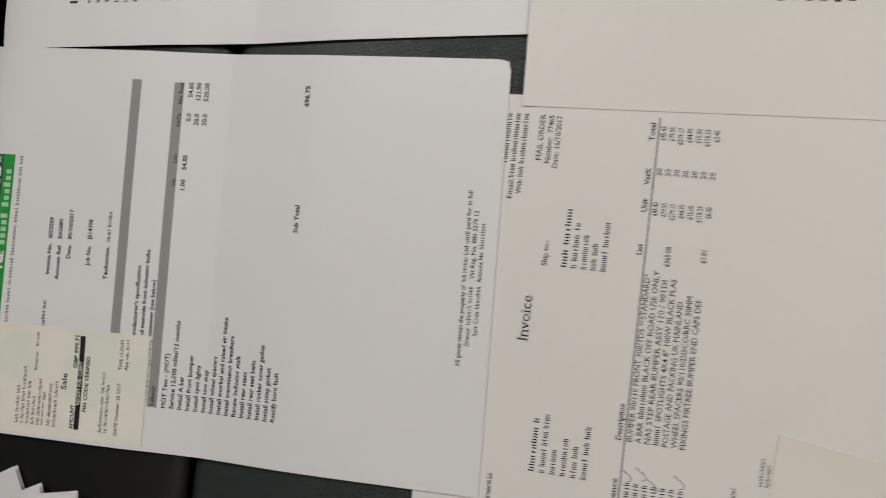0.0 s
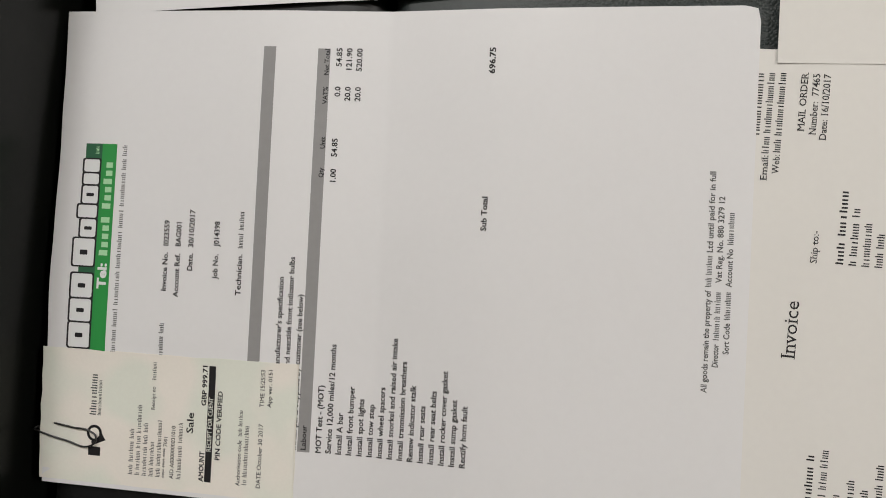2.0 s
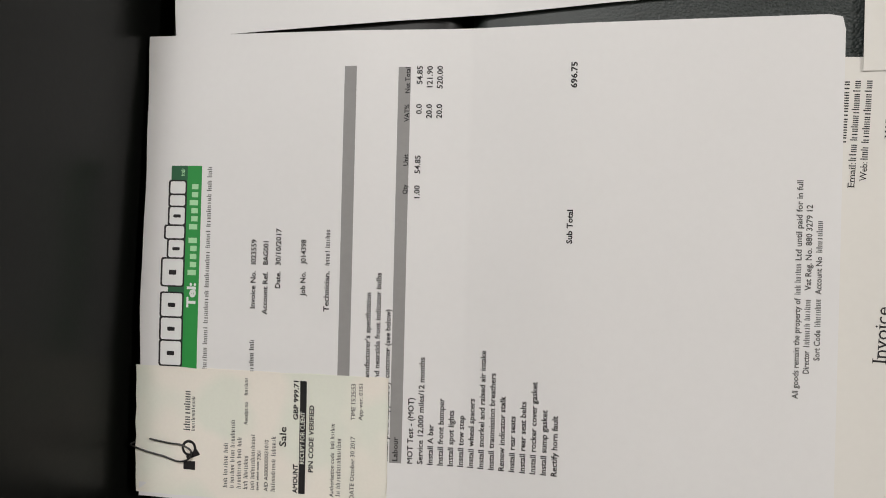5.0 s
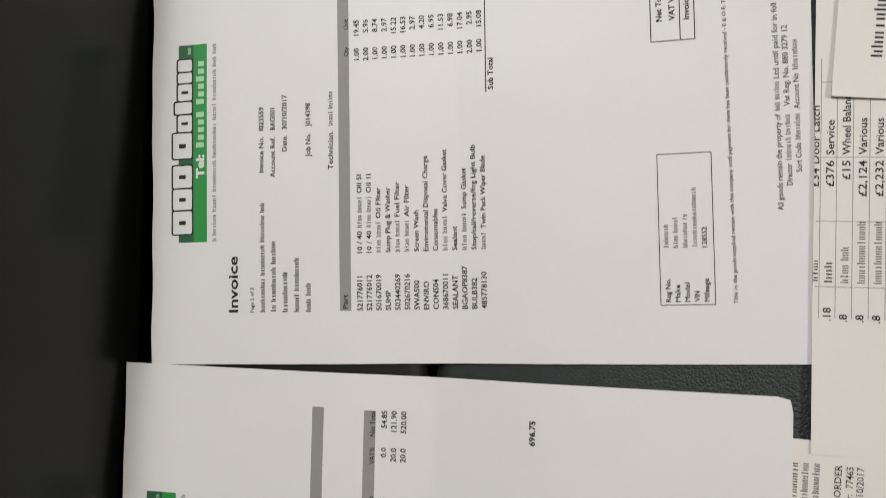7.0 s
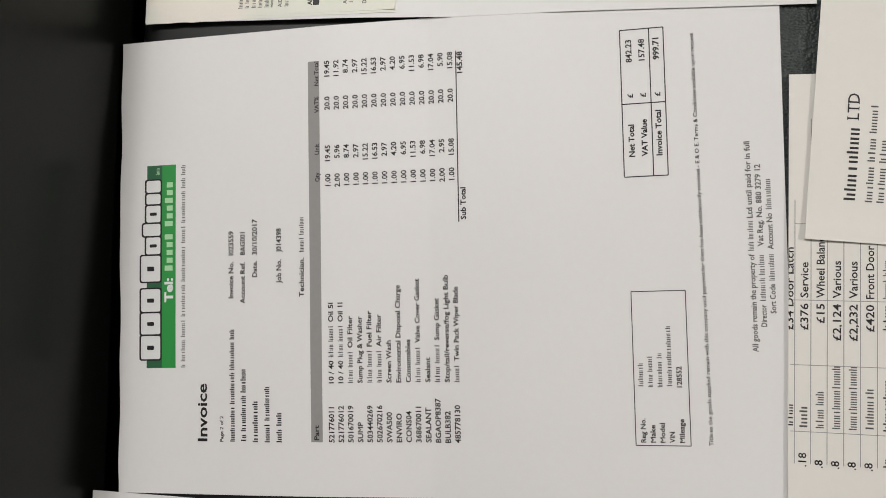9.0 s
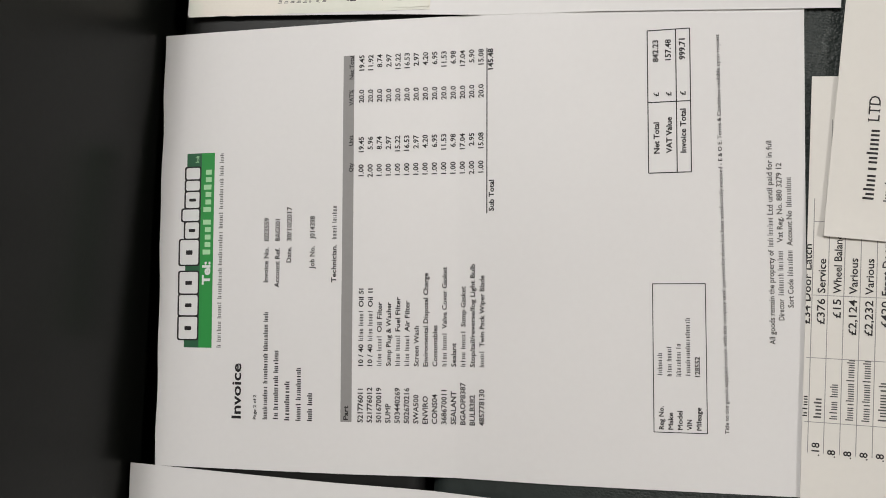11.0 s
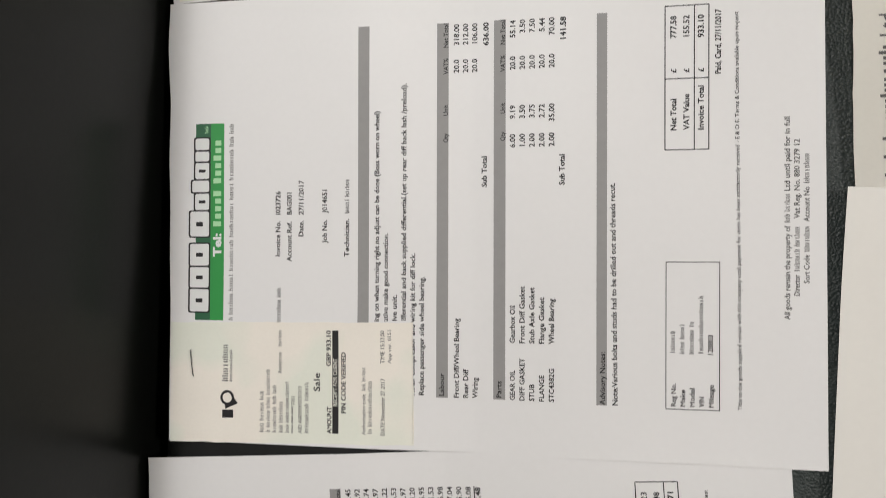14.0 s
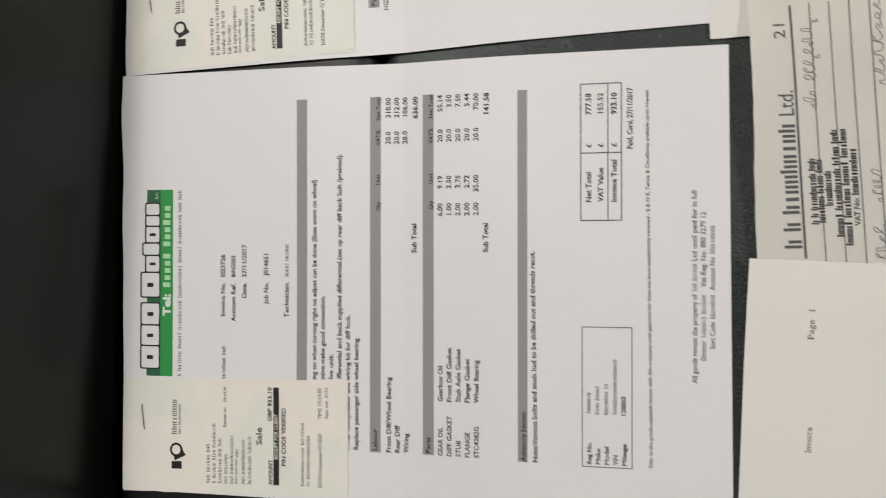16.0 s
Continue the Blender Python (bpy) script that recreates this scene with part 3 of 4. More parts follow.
WORK = ("MOT Test - (MOT)", "Service 12,000 miles/12 months", "Install A bar", "Install front bumper", "Install spot lights", "Install tow step",
        "Install wheel spacers", "Install snorkel and raised air intake", "Install tranmission breathers", "Renew indicator stalk",
        "Install rear seats", "Install rear seat belts", "Install rocker cover gasket", "Install sump gasket", "Rectify horn fault")
for row, words in enumerate(WORK):
    one.text(words, 23.45, None, 128.75 + 4.41 * row, 2.4)
amounts(one, 129.0, "1.00", "54.85", "0.0", "54.85", 0.5)
amounts(one, 133.4, "", "", "20.0", "121.90", 0.5)
amounts(one, 137.8, "", "", "20.0", "520.00", 0.5)
one.text("Sub Total", 119.5, 133.5, 194.4, 2.3, None, 0.016)
right_text(one, "696.75", 194.4, 194.8, 4.0, 2.4, 0.02)
footer(one, -2.35)
card_receipt(one, [one.at(u, v)[:2] for u, v in ((3.4, -0.4), (60.0, -0.5), (59.9, 117.4), (3.2, 117.6))], (55.5, 117.5), -4.8,
             "999.71", (2, 16), "October 30 2017", "15:25:53", False, -0.95, SOFT_INK)
tagged(tube("paper_clip", [one.at(*p) for p in ((26.9, 6.7, 0.0014), (25.6, 16, 0.0015), (24.6, 24.0, 0.0015), (21.8, 27.2, 0.0015), (18.2, 24.6, 0.0015),
                                               (19.6, 13, 0.0015), (23.0, -1.2, 0.0015), (23.6, -3.2, 0.0006), (24.4, -1.2, -0.0004), (25.0, 8, -0.0004))],
            0.00040, DARK_STEEL), "dark steel wire paper clip on the invoice edge", "paper clip")

# second invoice: parts page
two = garage_sheet("white printed parts invoice with green letterhead and long table",
                   ((-0.265, 0.121), (-0.265, 0.331), (0.028, 0.337), (0.0285, 0.127)), 0.0012,
                   lambda u, v: -(0.6 + 0.0125 * v) * (u - 105) / 171 - 2.5 * (1 - u / 210) * v / 297, FOLD, None, None, (0.7, 0.2, -0.5, 0.6))
letterhead(two)
two.text("Invoice", 23.3, 49.5, 45.0, 4.6, None, 0.01)
two.text("Page 2 of 2", 23.2, 34.8, 53.0, 1.6, None, 0.004)
two.blanks((10, 9, 8, 3), 23.2, 74.0, 58.7, 1.8, INK, heavy=0.04)
for row, words in enumerate(((2, 9, 6), (9,), (5, 9), (3, 3))):
    two.blanks(words, 23.0, 23.0 + (33, 18.6, 25, 13.4)[row], 64.2 + 5.7 * row, 1.9, heavy=0.04)
job_fields(two, "I023559", "30/10/2017", "J014398")
column_heads(two, 99.7, "Part", 6.6)
GOODS = (("521776011", (4, 5), "10 / 40", "Oil 5l", 35.7, "1.00", "19.45", "19.45"), ("521776012", (4, 5), "10 / 40", "Oil 1l", 35.7, "2.00", "5.96", "11.92"),
         ("501670019", (4, 5), "", "Oil Filter", 29.6, "1.00", "8.74", "8.74"), ("SUMP", (), "Sump Plug & Washer", "", 29.4, "1.00", "2.97", "2.97"),
         ("503440269", (4, 5), "", "Fuel Filter", 31.8, "1.00", "15.22", "15.22"), ("502670216", (4, 5), "", "Air Filter", 30.1, "1.00", "16.53", "16.53"),
         ("SWA500", (), "Screen Wash", "", 18.5, "1.00", "2.97", "2.97"), ("ENVIRO", (), "Enviromental Disposal Charge", "", 42.7, "1.00", "4.20", "4.20"),
         ("CONS04", (), "Consumables", "", 18.8, "1.00", "6.95", "6.95"), ("368670011", (4, 5), "", "Valve Cover Gasket", 45.3, "1.00", "11.53", "11.53"),
         ("SEALANT", (), "Sealant", "", 10.8, "1.00", "6.98", "6.98"), ("BGAOP8387", (4, 5), "", "Sump Gasket", 36.5, "1.00", "17.04", "17.04"),
         ("BULB382", (), "Stop/tail/reverse/fog Light Bulb", "", 46.6, "2.00", "2.95", "5.90"), ("485778130", (5,), "", "Twin Pack Wiper Blade", 41.4, "1.00", "15.08", "15.08"))
for row, (code, maker, ahead, after, wide, qty, unit, net) in enumerate(GOODS):
    v = 106.0 + 4.385 * row
    two.text(code, 23.2, None, v, 2.4, size=3.62)
    total = len(ahead) + len(after) + sum(maker) + (1 if ahead and maker else 0) + (len(maker) if after else 0)
    each, u = wide / max(1, total), 49.2
    if ahead:
        two.text(ahead, u, u + each * len(ahead), v, 2.2)
        u += each * (len(ahead) + 1)
    if maker:
        span = sum(maker) + len(maker) - 1
        two.blanks(maker, u, u + each * span, v, 1.7)
        u += each * (span + 1)
    if after:
        two.text(after, u, 49.2 + wide, v, 2.2)
    amounts(two, v - 0.5, qty, unit, "20.0", net)
two.rect(118.6, 194.3, 163.9, 164.4, INK, "rule")
two.text("Sub Total", 119.6, 133.7, 167.4, 2.3, None, 0.016)
right_text(two, "145.48", 193.8, 167.0, 3.8, 2.4, 0.02)
totals_box(two, 0.1, 1.1, "842.23", "157.48", "999.71")
vehicle_box(two, 0.7, 0.0, "128552")
small_print(two, 0.5, 0.7, 1.1)

# third invoice: differential work, receipt stapled
three = garage_sheet("white printed repair invoice with stapled cream receipt, on leather",
                     ((-0.252, 0.341), (-0.244, 0.553), (0.052, 0.536), (0.042, 0.328)), 0.0016,
                     lambda u, v: 1.2 * (u - 105) / 171, FOLD, None, lambda u, v: 0.0003 * max(0.0, 1 - u / 14) ** 2, (0.8, 0.1, 0.5, 0.5))
letterhead(three, -0.95)
three.blanks((10, 9, 8, 3), 22.7, 72.6, 57.9, 1.7, INK)
job_fields(three, "I023726", "27/11/2017", "J014651", -0.7, -0.95)
three.rect(23.3, 194.0, 95.85, 101.2, GREY, "heading_bar")
for row, (words, u0, u1) in enumerate((("ing on when turning right no adjust can be done (Boss worn on wheel)", 57.4, 154.4), ("ative make good connection.", 57.4, 98.1),
                                       ("lve unit.", 57.8, 69.8), ("ifferential and back supplied differential.(set up rear diff back lash /preload).", 58.0, 167.0),
                                       ("Fit air compressor and wiring kit for diff lock.", 24.0, 88.8), ("Replace passenger side wheel bearing.", 24.2, 78.1))):
    three.text(words, u0, u1, 106.05 + 4.25 * row, 2.3)
column_heads(three, 137.5, "Labour", 10.2)
for row, (words, wide, net) in enumerate((("Front Diff/Wheel Bearing", 35.8, "318.00"), ("Rear Diff", 13, "212.00"), ("Wiring", 9.2, "106.00"))):
    three.text(words, 23.5, 23.5 + wide, 143.5 + 4.28 * row, 2.3)
    amounts(three, 143.2 + 4.2 * row, "", "", "20.0", net, -0.45)
three.text("Sub Total", 118.7, 132.7, 156.1, 2.3, None, 0.016)
right_text(three, "636.00", 193.6, 156.8, 3.9, 2.4, 0.02)
column_heads(three, 163.75, "Parts", 7.4)
for row, (code, wide, words, width, qty, unit, net) in enumerate((("GEAR OIL", 13.3, "Gearbox Oil", 16.6, "6.00", "9.19", "55.14"), ("DIFF GASKET", 18.8, "Front Diff Gasket", 25.4, "1.00", "3.50", "3.50"),
                                                                  ("STUB", 7.5, "Stub Axle Gasket", 25, "2.00", "3.75", "7.50"), ("FLANGE", 11.6, "Flange Gasket", 20.6, "2.00", "2.72", "5.44"),
                                                                  ("STC4382G", 14.6, "Wheel Bearing", 20, "2.00", "35.00", "70.00"))):
    v = 169.0 + 4.35 * row
    three.text(code, 23.3, 23.3 + wide, v, 2.2)
    three.text(words, 48.75, 48.75 + width, v, 2.3)
    amounts(three, v, qty, unit, "20.0", net, -0.45)
three.text("Sub Total", 118.9, 132.5, 190.9, 2.3, None, 0.016)
right_text(three, "141.58", 193.5, 191.4, 3.9, 2.4, 0.02)
three.rect(22.8, 193.9, 204.75, 209.2, GREY, "heading_bar")
three.text("Advisory Notes:", 23.0, 46.0, 208.4, 2.2)
three.text("Note:Various bolts and studs had to be drilled out and threads recut.", 23.0, 119.4, 213.8, 2.3, lean=-0.0135)
vehicle_box(three, -0.7, -2.9, "128803")
totals_box(three, -0.75, -1.2, "777.58", "155.52", "933.10")
three.text("Paid, Card, 27/11/2017", 165.3, 192.9, 256.1, 2.3, None, 0.014)
small_print(three, -0.6, -2.0, -1.6)
card_receipt(three, [three.at(u, v)[:2] for u, v in ((0.2, 0.8), (55.6, 0.8), (57.0, 121.7), (2.6, 121.7))], (56.0, 121.4), -0.8,
             "933.10", (2, 16), "November 27 2017", "15:33:00", True)

# fourth invoice: only its lower left shows
four = garage_sheet("white printed garage invoice with stapled receipt, tucked under its neighbour",
                    ((-0.2425, 0.5533), (-0.238, 0.7633), (0.058, 0.7563), (0.054, 0.5463)), 0.0008, lambda u, v: 0.0, FOLD)
letterhead(four, -0.95)
four.rect(23.0, 194.0, 95.6, 101.2, GREY, "heading_bar")
four.text("Renew all", 21.6, 34.0, 124.6, 2.3)
column_heads(four, 136.4, "Parts", 7.4)
four.text("HGX2203", 21.6, 34.2, 141.8, 2.2)
vehicle_box(four, 0.0, -3.2, "129104")
small_print(four, 0.0, -1.4, -1.2)
card_receipt(four, [four.at(u, v)[:2] for u, v in ((2.5, 3.6), (57.0, 3.4), (59.0, 124.4), (3.6, 124.8))], (55.5, 121.6), -2.6,
             "212.40", (2, 16), "December 12 2017", "11:40:00", True)


# ---------------------------------------------------------------- the other papers
def loose_sheet(name, label, category, corners, height, mat, size=(210.0, 297.0), curl=None, fold=None, ragged=0.0, trim=(0.0, 0.0, 0.0, 0.0)):
    root = thing(name, label, category, "loose papers")
    s = Sheet(corners, height, size, None, fold, curl)
    s.root, s.trim = root, trim
    s.paper("paper", mat, root, 6.0, None, "", 0.00018, ragged)
    return s


mail = loose_sheet("mail_order_invoice", "cream parts-supplier invoice with pen ticks, half under other papers", "invoice",
                   ((-0.0205, -0.113), (-0.007, 0.0965), (0.289, 0.0775), (0.2755, -0.132)), 0.0016, CREAM, trim=(0.0, 2.0, 0.0, 0.0))
mail.serif = True
mail.blanks((9, 3), 17.8, 29.8, 37.6, 2.0)
mail.blanks((12,), 178.0, 202.8, 27.8, 2.0)
mail.text("Email:", 161.6, 171.0, 31.7, 2.4, None, -0.008)
mail.blanks((4, 14), 171.6, 203.0, 31.7, 2.0)
mail.text("Web:", 164.2, 171.4, 35.8, 2.4, None, -0.008)
mail.blanks((3, 14), 172.2, 203.2, 35.8, 2.0)
mail.text("MAIL ORDER", 181.2, 203.3, 43.7, 2.5, None, -0.008)
mail.text("Number:  77465", 180.0, 203.1, 47.9, 2.5, None, -0.008)
mail.text("Date: 16/10/2017", 178.2, 203.2, 51.7, 2.5, None, -0.008)
mail.text("Ship to:-", 131.2, 143.4, 52.0, 2.5, None, -0.008)
for row, (words, wide) in enumerate((((3, 6), 28.4), ((1, 6, 2), 22), ((9,), 16.6), ((3, 3), 13), ((5, 6), 23.6))):
    mail.blanks(words, 131.2, 131.2 + wide, 61.3 + 4.55 * row, 2.1)
mail.text("Invoice", 94.8, 116.2, 47.0, 5.0, None, -0.012)
for row, (words, wide) in enumerate((((8, 1), 25.6), ((1, 5, 4, 4), 28), ((6,), 12), ((9,), 18), ((4, 3), 15), ((5, 3, 3), 25))):
    mail.blanks(words, 33.6, 33.6 + wide, 56.8 + 4.85 * row, 2.1)
mail.text("Reference", 18.0, 37.0, 95.2, 2.5, None, 0.0)
mail.text("Description", 54.8, 71.4, 95.0, 2.6, None, 0.0)
mail.text("List", 141.3, 146.3, 95.0, 2.5, None, 0.0)
mail.text("Unit", 161.4, 167.4, 95.0, 2.5, None, 0.0)
mail.text("Vat%", 174.0, 181.8, 95.0, 2.5, None, 0.0)
mail.text("Total", 194.6, 203.2, 95.0, 2.5, None, 0.0)
mail.rect(18.0, 205.8, 96.3, 96.9, SOFT_INK, "rule")
ORDER = (("BUMPER 90/110 FRONT 300/TD5 **STANDARD*", 78, "£45.43", "£45.43", ""), ("A BAR", 9.5, "£79.95", "£79.95", ""),
         ("NAS STEP REAR BUMPER ASSY 110 / 90TDI", 76, "£279.17", "£279.17", "£365.08"), ("SPOTLIGHTS 4X4 8\" 100W BLACK PLAS", 66, "£44.95", "£44.95", ""),
         ("POSTAGE AND PACKING UK MAINLAND", 67, "£15.00", "£15.00", ""), ("WHEEL SPACERS 90/110/DISCO/RRC 30MM", 70, "£118.33", "£118.33", ""),
         ("FIXINGS FIRTREE BUMPER END CAPS DEF", 69, "£0.30", "£2.40", "£1.01"))
for row, (words, wide, unit, total, listed) in enumerate(ORDER):
    v, u = 99.9 + 3.95 * row, 54.6
    if row == 3:
        mail.blanks((5,), u, u + 9.5, v, 2.1)
        u += 11
    mail.text(words, u, u + wide, v, 2.5, None, -0.008)
    if row == 1:
        mail.blanks((8,), u + 11, u + 27, v, 2.1)
        mail.text("BLACK OFF ROAD USE ONLY", u + 28.5, u + 80, v, 2.5, None, -0.008)
    right_text(mail, unit, 166.2, v, 2.35, 2.4, -0.008)
    right_text(mail, total, 201.8, v, 2.45, 2.4, -0.008)
    mail.text("20", 178.8, 182.2, v, 2.4, None, -0.008)
    if listed:
        right_text(mail, listed, 146.2, v, 2.9, 2.4, -0.008)
    mail.blanks((7,), 22.0, 36.0, v + 1.0, 2.0)
for u, v in ((39.5, 100.0), (41.0, 106.5), (36.5, 112.0), (40.0, 123.6)):
    tagged(tube("pen_tick", [mail.at(u - 3.5, v - 0.5, 0.0001), mail.at(u - 2.6, v + 1.2, 0.0001), mail.at(u + 2.4, v - 3.6, 0.0001)], 0.00016, PEN, mail.root), "ballpoint tick")
mail.blanks((5,), 35.6, 41.2, 147.0, 1.8)
mail.blanks((10,), 43.5, 56.5, 158.0, 1.5, PALE_INK)
mail.blanks((10,), 43.5, 54.0, 160.8, 1.5, PALE_INK)

slip = loose_sheet("paper_slip", "plain cream slip of paper lying on an invoice", "paper", ((0.1303, -0.1956), (0.146, -0.0555), (0.278, -0.0817), (0.2623, -0.2218)), 0.0019, SLIP,
                   (140.0, 135.0), lambda u, v: 0.0011 * max(0.0, (u - 128) / 12) * min(1.0, v / 20) * max(0.0, 1 - v / 110))

# printed list with ruled rows, folded so that its edge runs through a row
costs = loose_sheet("cost_list", "white printed spreadsheet of repair costs, folded along one edge", "printed list",
                    ((0.0247, 0.091), (0.0312, 0.299), (0.329, 0.291), (0.323, 0.082)), 0.00195, CREAM, (208.0, 297.0), lambda u, v: 0.0003 * max(0.0, 1 - v / 10))
costs.slant = lambda u, v: 0.8 * (1 - v / 297)
for row in range(24):
    costs.rect(53.8, 157.5 if row < 1 else 190.0, 1.4 + 5.98 * row, 1.7 + 5.98 * row, GREY, "ruled_line")
for u in (66.3, 92.3, 117.8, 148.0):
    costs.rect(u - 0.13, u + 0.13, 0.0 if u < 148 else 1.5, 144.0, GREY, "ruled_line")
costs.blanks((4,), 68.2, 77.0, 1.0, 1.4)
costs.text("£34 Door Latch", 106.0, 138.6, 1.0, 2.9, None, 0.0, cut=-0.8)
COSTS = ((".18", (3,), "£376", "Service", 14.0, 8.7), (".8", (4, 3), "£15", "Wheel Balance", 26, 14.6), (".8", (13,), "£2,124", "Various", 14.6, 24.8),
         (".8", (13,), "£2,232", "Various", 14.5, 24.8), (".8", (7,), "£420", "Front Door", 20.8, 16.5))
for row, (day, firm, cost, words, wide, long) in enumerate(COSTS):
    v = 6.5 + 5.95 * row
    right_text(costs, day, 58.1 if row == 0 else 55.6, v - 0.6, 4.6, 2.9, 0.0)
    costs.blanks(firm, 67.7, 67.7 + long, v - 0.2, 2.2, SOFT_INK)
    right_text(costs, cost, 116.5, v, 5.3, 2.9, 0.0)
    costs.text(words, 118.8, 118.8 + wide, v, 2.9, None, 0.0)
for row in range(5, 24):
    v = 6.5 + 5.97 * row
    costs.blanks((1 + row % 2,), 53.8 - 0.07 * row, 55.6 + (row % 3), v, 2.2)
    costs.blanks((5 + row * 7 % 8,), 67.7, 78.7 + row * 7 % 13, v, 2.2)
    costs.blanks((4,), 106.5, 116.5, v, 2.2)
    costs.blanks((5, 4 + row % 5), 118.8, 133.8 + row % 5, v, 2.2)

# machine-shop invoice
mill = loose_sheet("workshop_invoice", "cream workshop invoice sheet lying over a printed list", "invoice",
                   ((0.035, 0.233), (0.055, 0.443), (0.350, 0.415), (0.330, 0.205)), 0.0024, CREAM, (210.0, 297.0),
                   lambda u, v: (0.0007 + 0.0024 * max(0.0, (u - 160) / 50) ** 1.5) * max(0.0, 1 - v / 28) + 0.0007 * max(0.0, 1 - u / 16) ** 2,
                   trim=(0.2, -0.4, 0.3, 0.0))
mill.serif = True
mill.blanks((8,), 15.7, 45.0, 17.2, 3.2, INK)
mill.text("LTD", 48.0, 58.2, 16.6, 4.3, INK, -0.010, lean=-0.02)
for row, words in enumerate(((6, 4, 5), (6, 4), (8,), (10,), (7,))):
    mill.blanks(words, 15.5, 15.5 + (39, 25, 22, 26, 19)[row], 23.4 + 4.2 * row, 2.0, SOFT_INK)
mill.text("Invoice", 129.3, 139.7, 27.8, 2.4, SOFT_INK, -0.010)
mill.text("Page  1", 176.8, 189.0, 27.1, 2.4, SOFT_INK, -0.010)

# sheet from a duplicate book, bent up along its edge
book = loose_sheet("receipt_book_sheet", "greyish ruled duplicate-book sheet with stamp and pen writing", "receipt",
                   ((0.058, 0.350), (0.0625, 0.557), (0.358, 0.550), (0.354, 0.343)), 0.0014, BOOK, (210.0, 297.0),
                   lambda u, v: (0.0012 + 0.0042 * math.exp(-(((u - 168) / 36) ** 2)) * (1 - 0.4 * min(1.0, max(0.0, (u - 190) / 14)))) * max(0.0, 1 - v / 34) ** 1.6, None, 0.45, (0.0, 0.0, 1.7, 0.0))
book.slant = lambda u, v: 0.024 * (203 - u)
book.blanks((1, 1, 9), 97.2, 151.6, 14.1, 5.3, SOFT_INK, heavy=0.04)
book.text("Ltd.", 154.9, 165.7, 14.1, 6.4, SOFT_INK, -0.008)
book.text("21", 188.6, 195.0, 12.6, 4.8, SOFT_INK, -0.012)
book.rect(93.0, 203.0, 14.9, 15.8, SOFT_INK, "ruled_line", 0.0002)
for k in range(1, 20):
    book.rect(85.0, 203.5, 15.15 + 7.85 * k, 15.55 + 7.85 * k, SOFT_INK, "ruled_line", 0.0002)
for words, u0, u1, v in (((1, 1, 9, 3), 107.6, 136.0, 21.2), ((6, 4, 3), 108.2, 135.5, 24.0), ((9,), 115.3, 130.4, 27.3), ((5, 9, 4, 3), 102.0, 148.0, 30.9),
                         ((5, 6, 5, 6), 98.2, 148.2, 34.2), ((10,), 119.6, 139.8, 37.6)):
    book.blanks(words, u0, u1, v + 0.2, 2.25, INK, "stamped_line", heavy=0.1)


book.text("VAT No:", 106.5, 118.4, 37.6, 2.2, INK, 0.01, "stamped_line")


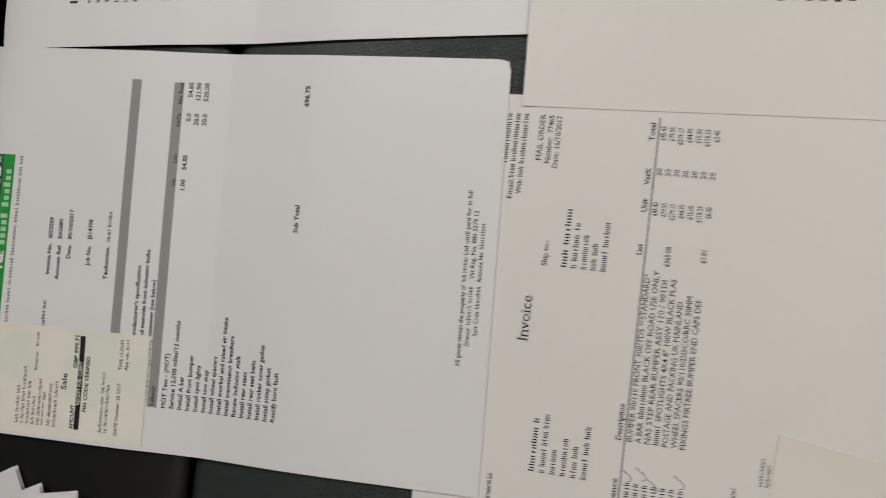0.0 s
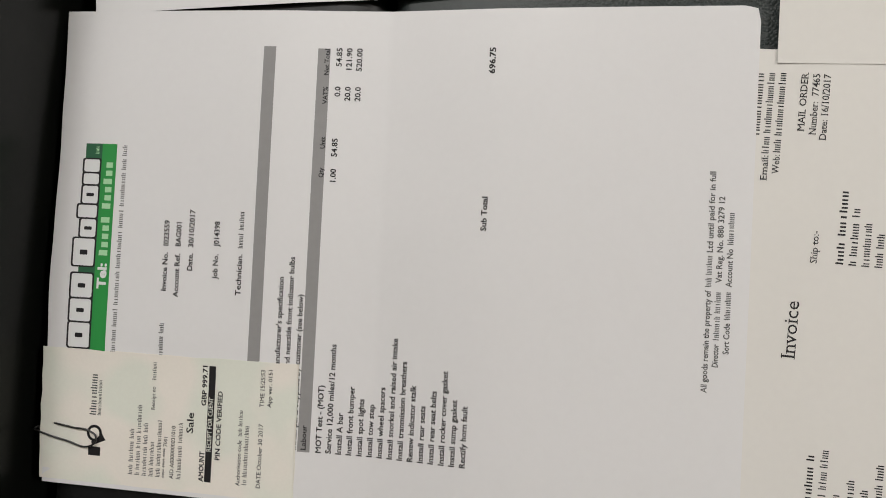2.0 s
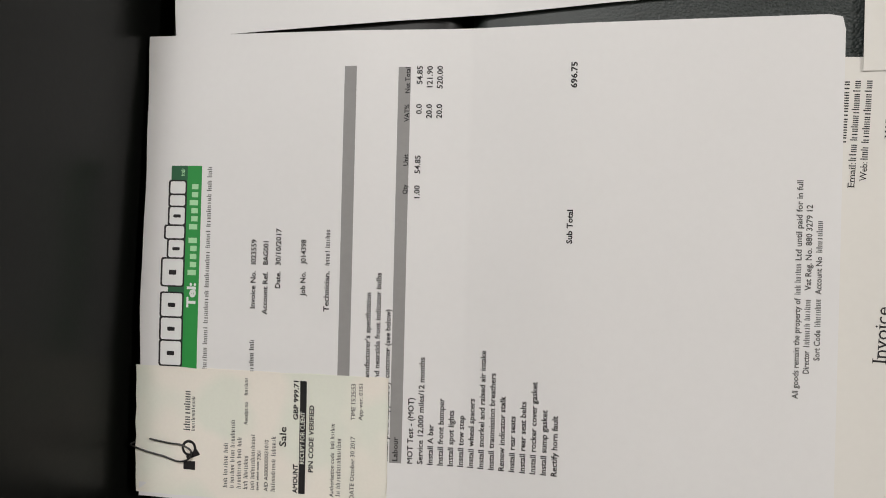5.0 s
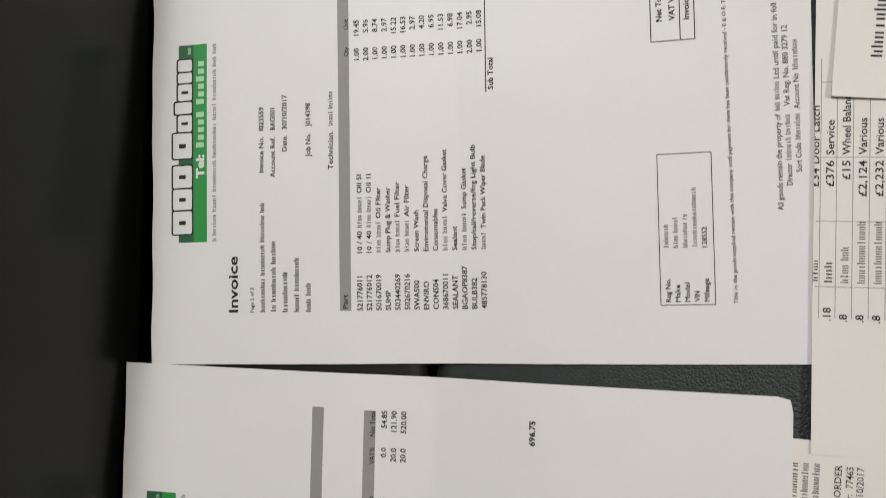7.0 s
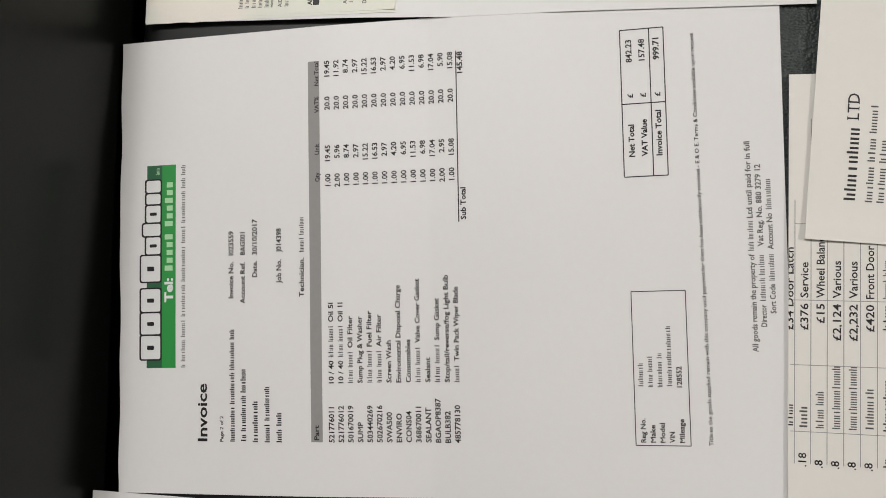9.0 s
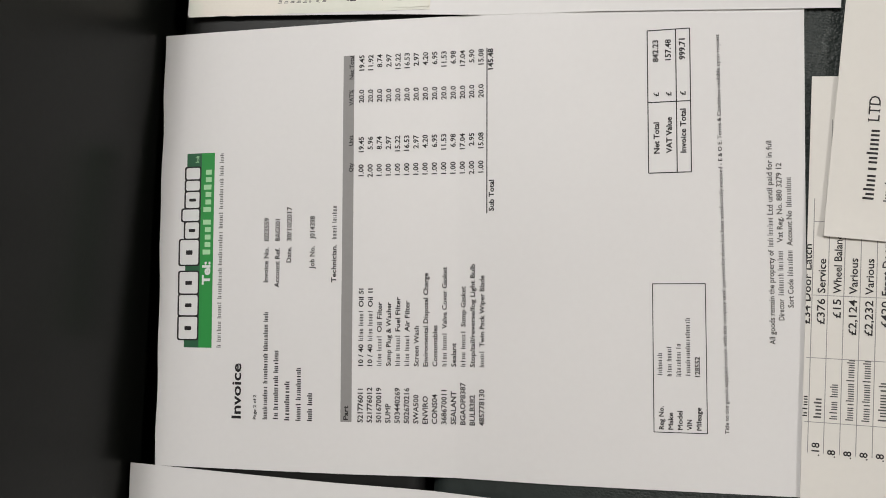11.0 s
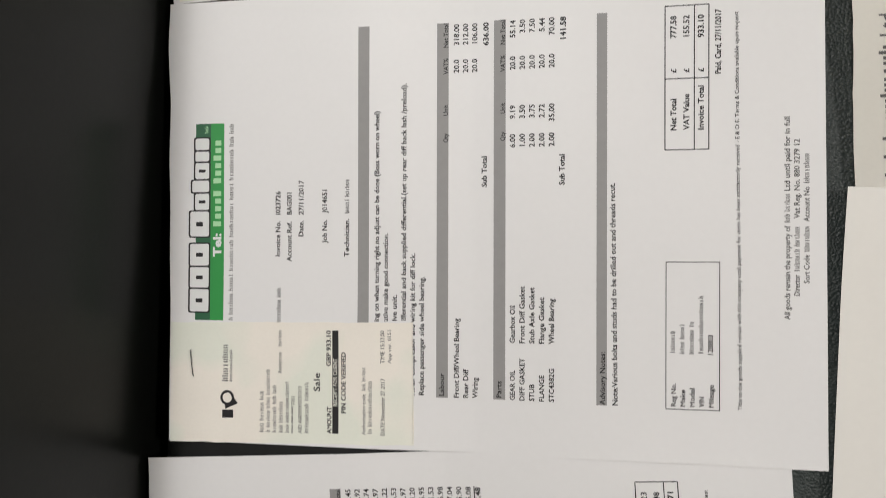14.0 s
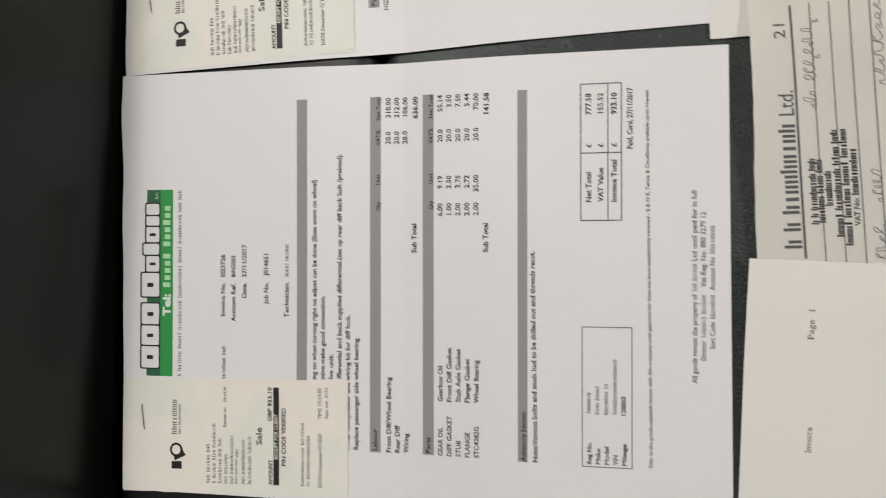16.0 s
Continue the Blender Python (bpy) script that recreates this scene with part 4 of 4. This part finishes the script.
def scribble(sheet, u0, u1, v, high, loops, seed):
    """A pen line that runs on in loops of uneven height."""
    rng, pts, a = random.Random(seed), [], u0
    for k in range(loops):
        wide, up = (u1 - u0) / loops * rng.uniform(0.6, 1.4), high * rng.choice((0.35, 0.45, 0.55, 0.9, 1.0, -0.6))
        lean = rng.uniform(0.2, 0.9)
        if rng.random() < 0.5:
            pts += [(a, v + rng.uniform(-0.3, 0.3)), (a + wide * lean, v - up), (a + wide * 0.5, v - up * 0.1)]
        else:
            pts += [(a, v), (a + wide * lean, v - up * 0.6), (a + wide * 0.8, v - up), (a + wide * 0.3, v - up * 0.85), (a + wide * 0.6, v + 0.2)]
        a += wide
    tagged(tube("pen_line", [sheet.at(u, w + sheet.slant(u, w), 0.00012) for u, w in pts], 0.00013, PEN, sheet.root), "ballpoint scribble")


scribble(book, 157.5, 168.0, 23.4, 5.0, 3, 4)
scribble(book, 169.5, 198.5, 23.6, 4.2, 9, 11)
scribble(book, 92.0, 112.0, 46.4, 3.6, 5, 3)
scribble(book, 116.0, 135.0, 46.6, 3.4, 5, 7)
scribble(book, 166.0, 203.0, 50.6, 3.6, 9, 9)

# another supplier's sheet, under the book sheet
other = loose_sheet("supplier_invoice", "cream supplier invoice lying partly under a ruled sheet", "invoice",
                    ((0.0452, 0.5393), (0.0472, 0.7493), (0.344, 0.739), (0.342, 0.529)), 0.0010, CREAM,
                    curl=lambda u, v: 0.0012 * max(0.0, 1 - abs(v - 20) / 15))
for row, words in enumerate(((8, 4, 6), (9, 4), (8,), (9, 4), (4, 3))):
    other.blanks(words, 9.0, 9.0 + (34, 22, 14, 26, 12)[row], 25.6 + 4.1 * row, 2.0, PALE_INK)


# small folded papers
def folded_paper(x, y, turn, wide, deep, tilt):
    root = thing("folded_receipt", "small folded white receipt lying on black leather", "receipt", "folded receipts")
    c, s = math.cos(radians(turn)), math.sin(radians(turn))

    def spot(a, b):
        return (x + c * a - s * b, y + s * a + c * b)

    sheet = Sheet([spot(0, 0), spot(wide, 0), spot(wide, -deep), spot(0, -deep)], 0.002 + tilt, (wide * 1000, deep * 1000), curl=lambda u, v: 0.002 * (u / (wide * 1000)) ** 2 + 0.004 * v / (deep * 1000))
    sheet.root = root
    sheet.paper("paper", PAPER, root, 6.0)
    under = Sheet([spot(0.001, -0.001), spot(wide - 0.001, 0.0), spot(wide - 0.002, -deep), spot(0.001, -deep)], 0.0006 + tilt, (wide * 1000, deep * 1000), curl=lambda u, v: 0.003 * v / (deep * 1000))
    under.paper("folded_leaf", PAPER, root, 6.0)
    return root


folded_paper(-0.2780, -0.1285, 28.0, 0.045, 0.06, 0.0)
folded_paper(-0.2560, -0.1300, 24.0, 0.039, 0.05, 0.003)
folded_paper(-0.2300, -0.1200, 8.0, 0.034, 0.05, 0.006)
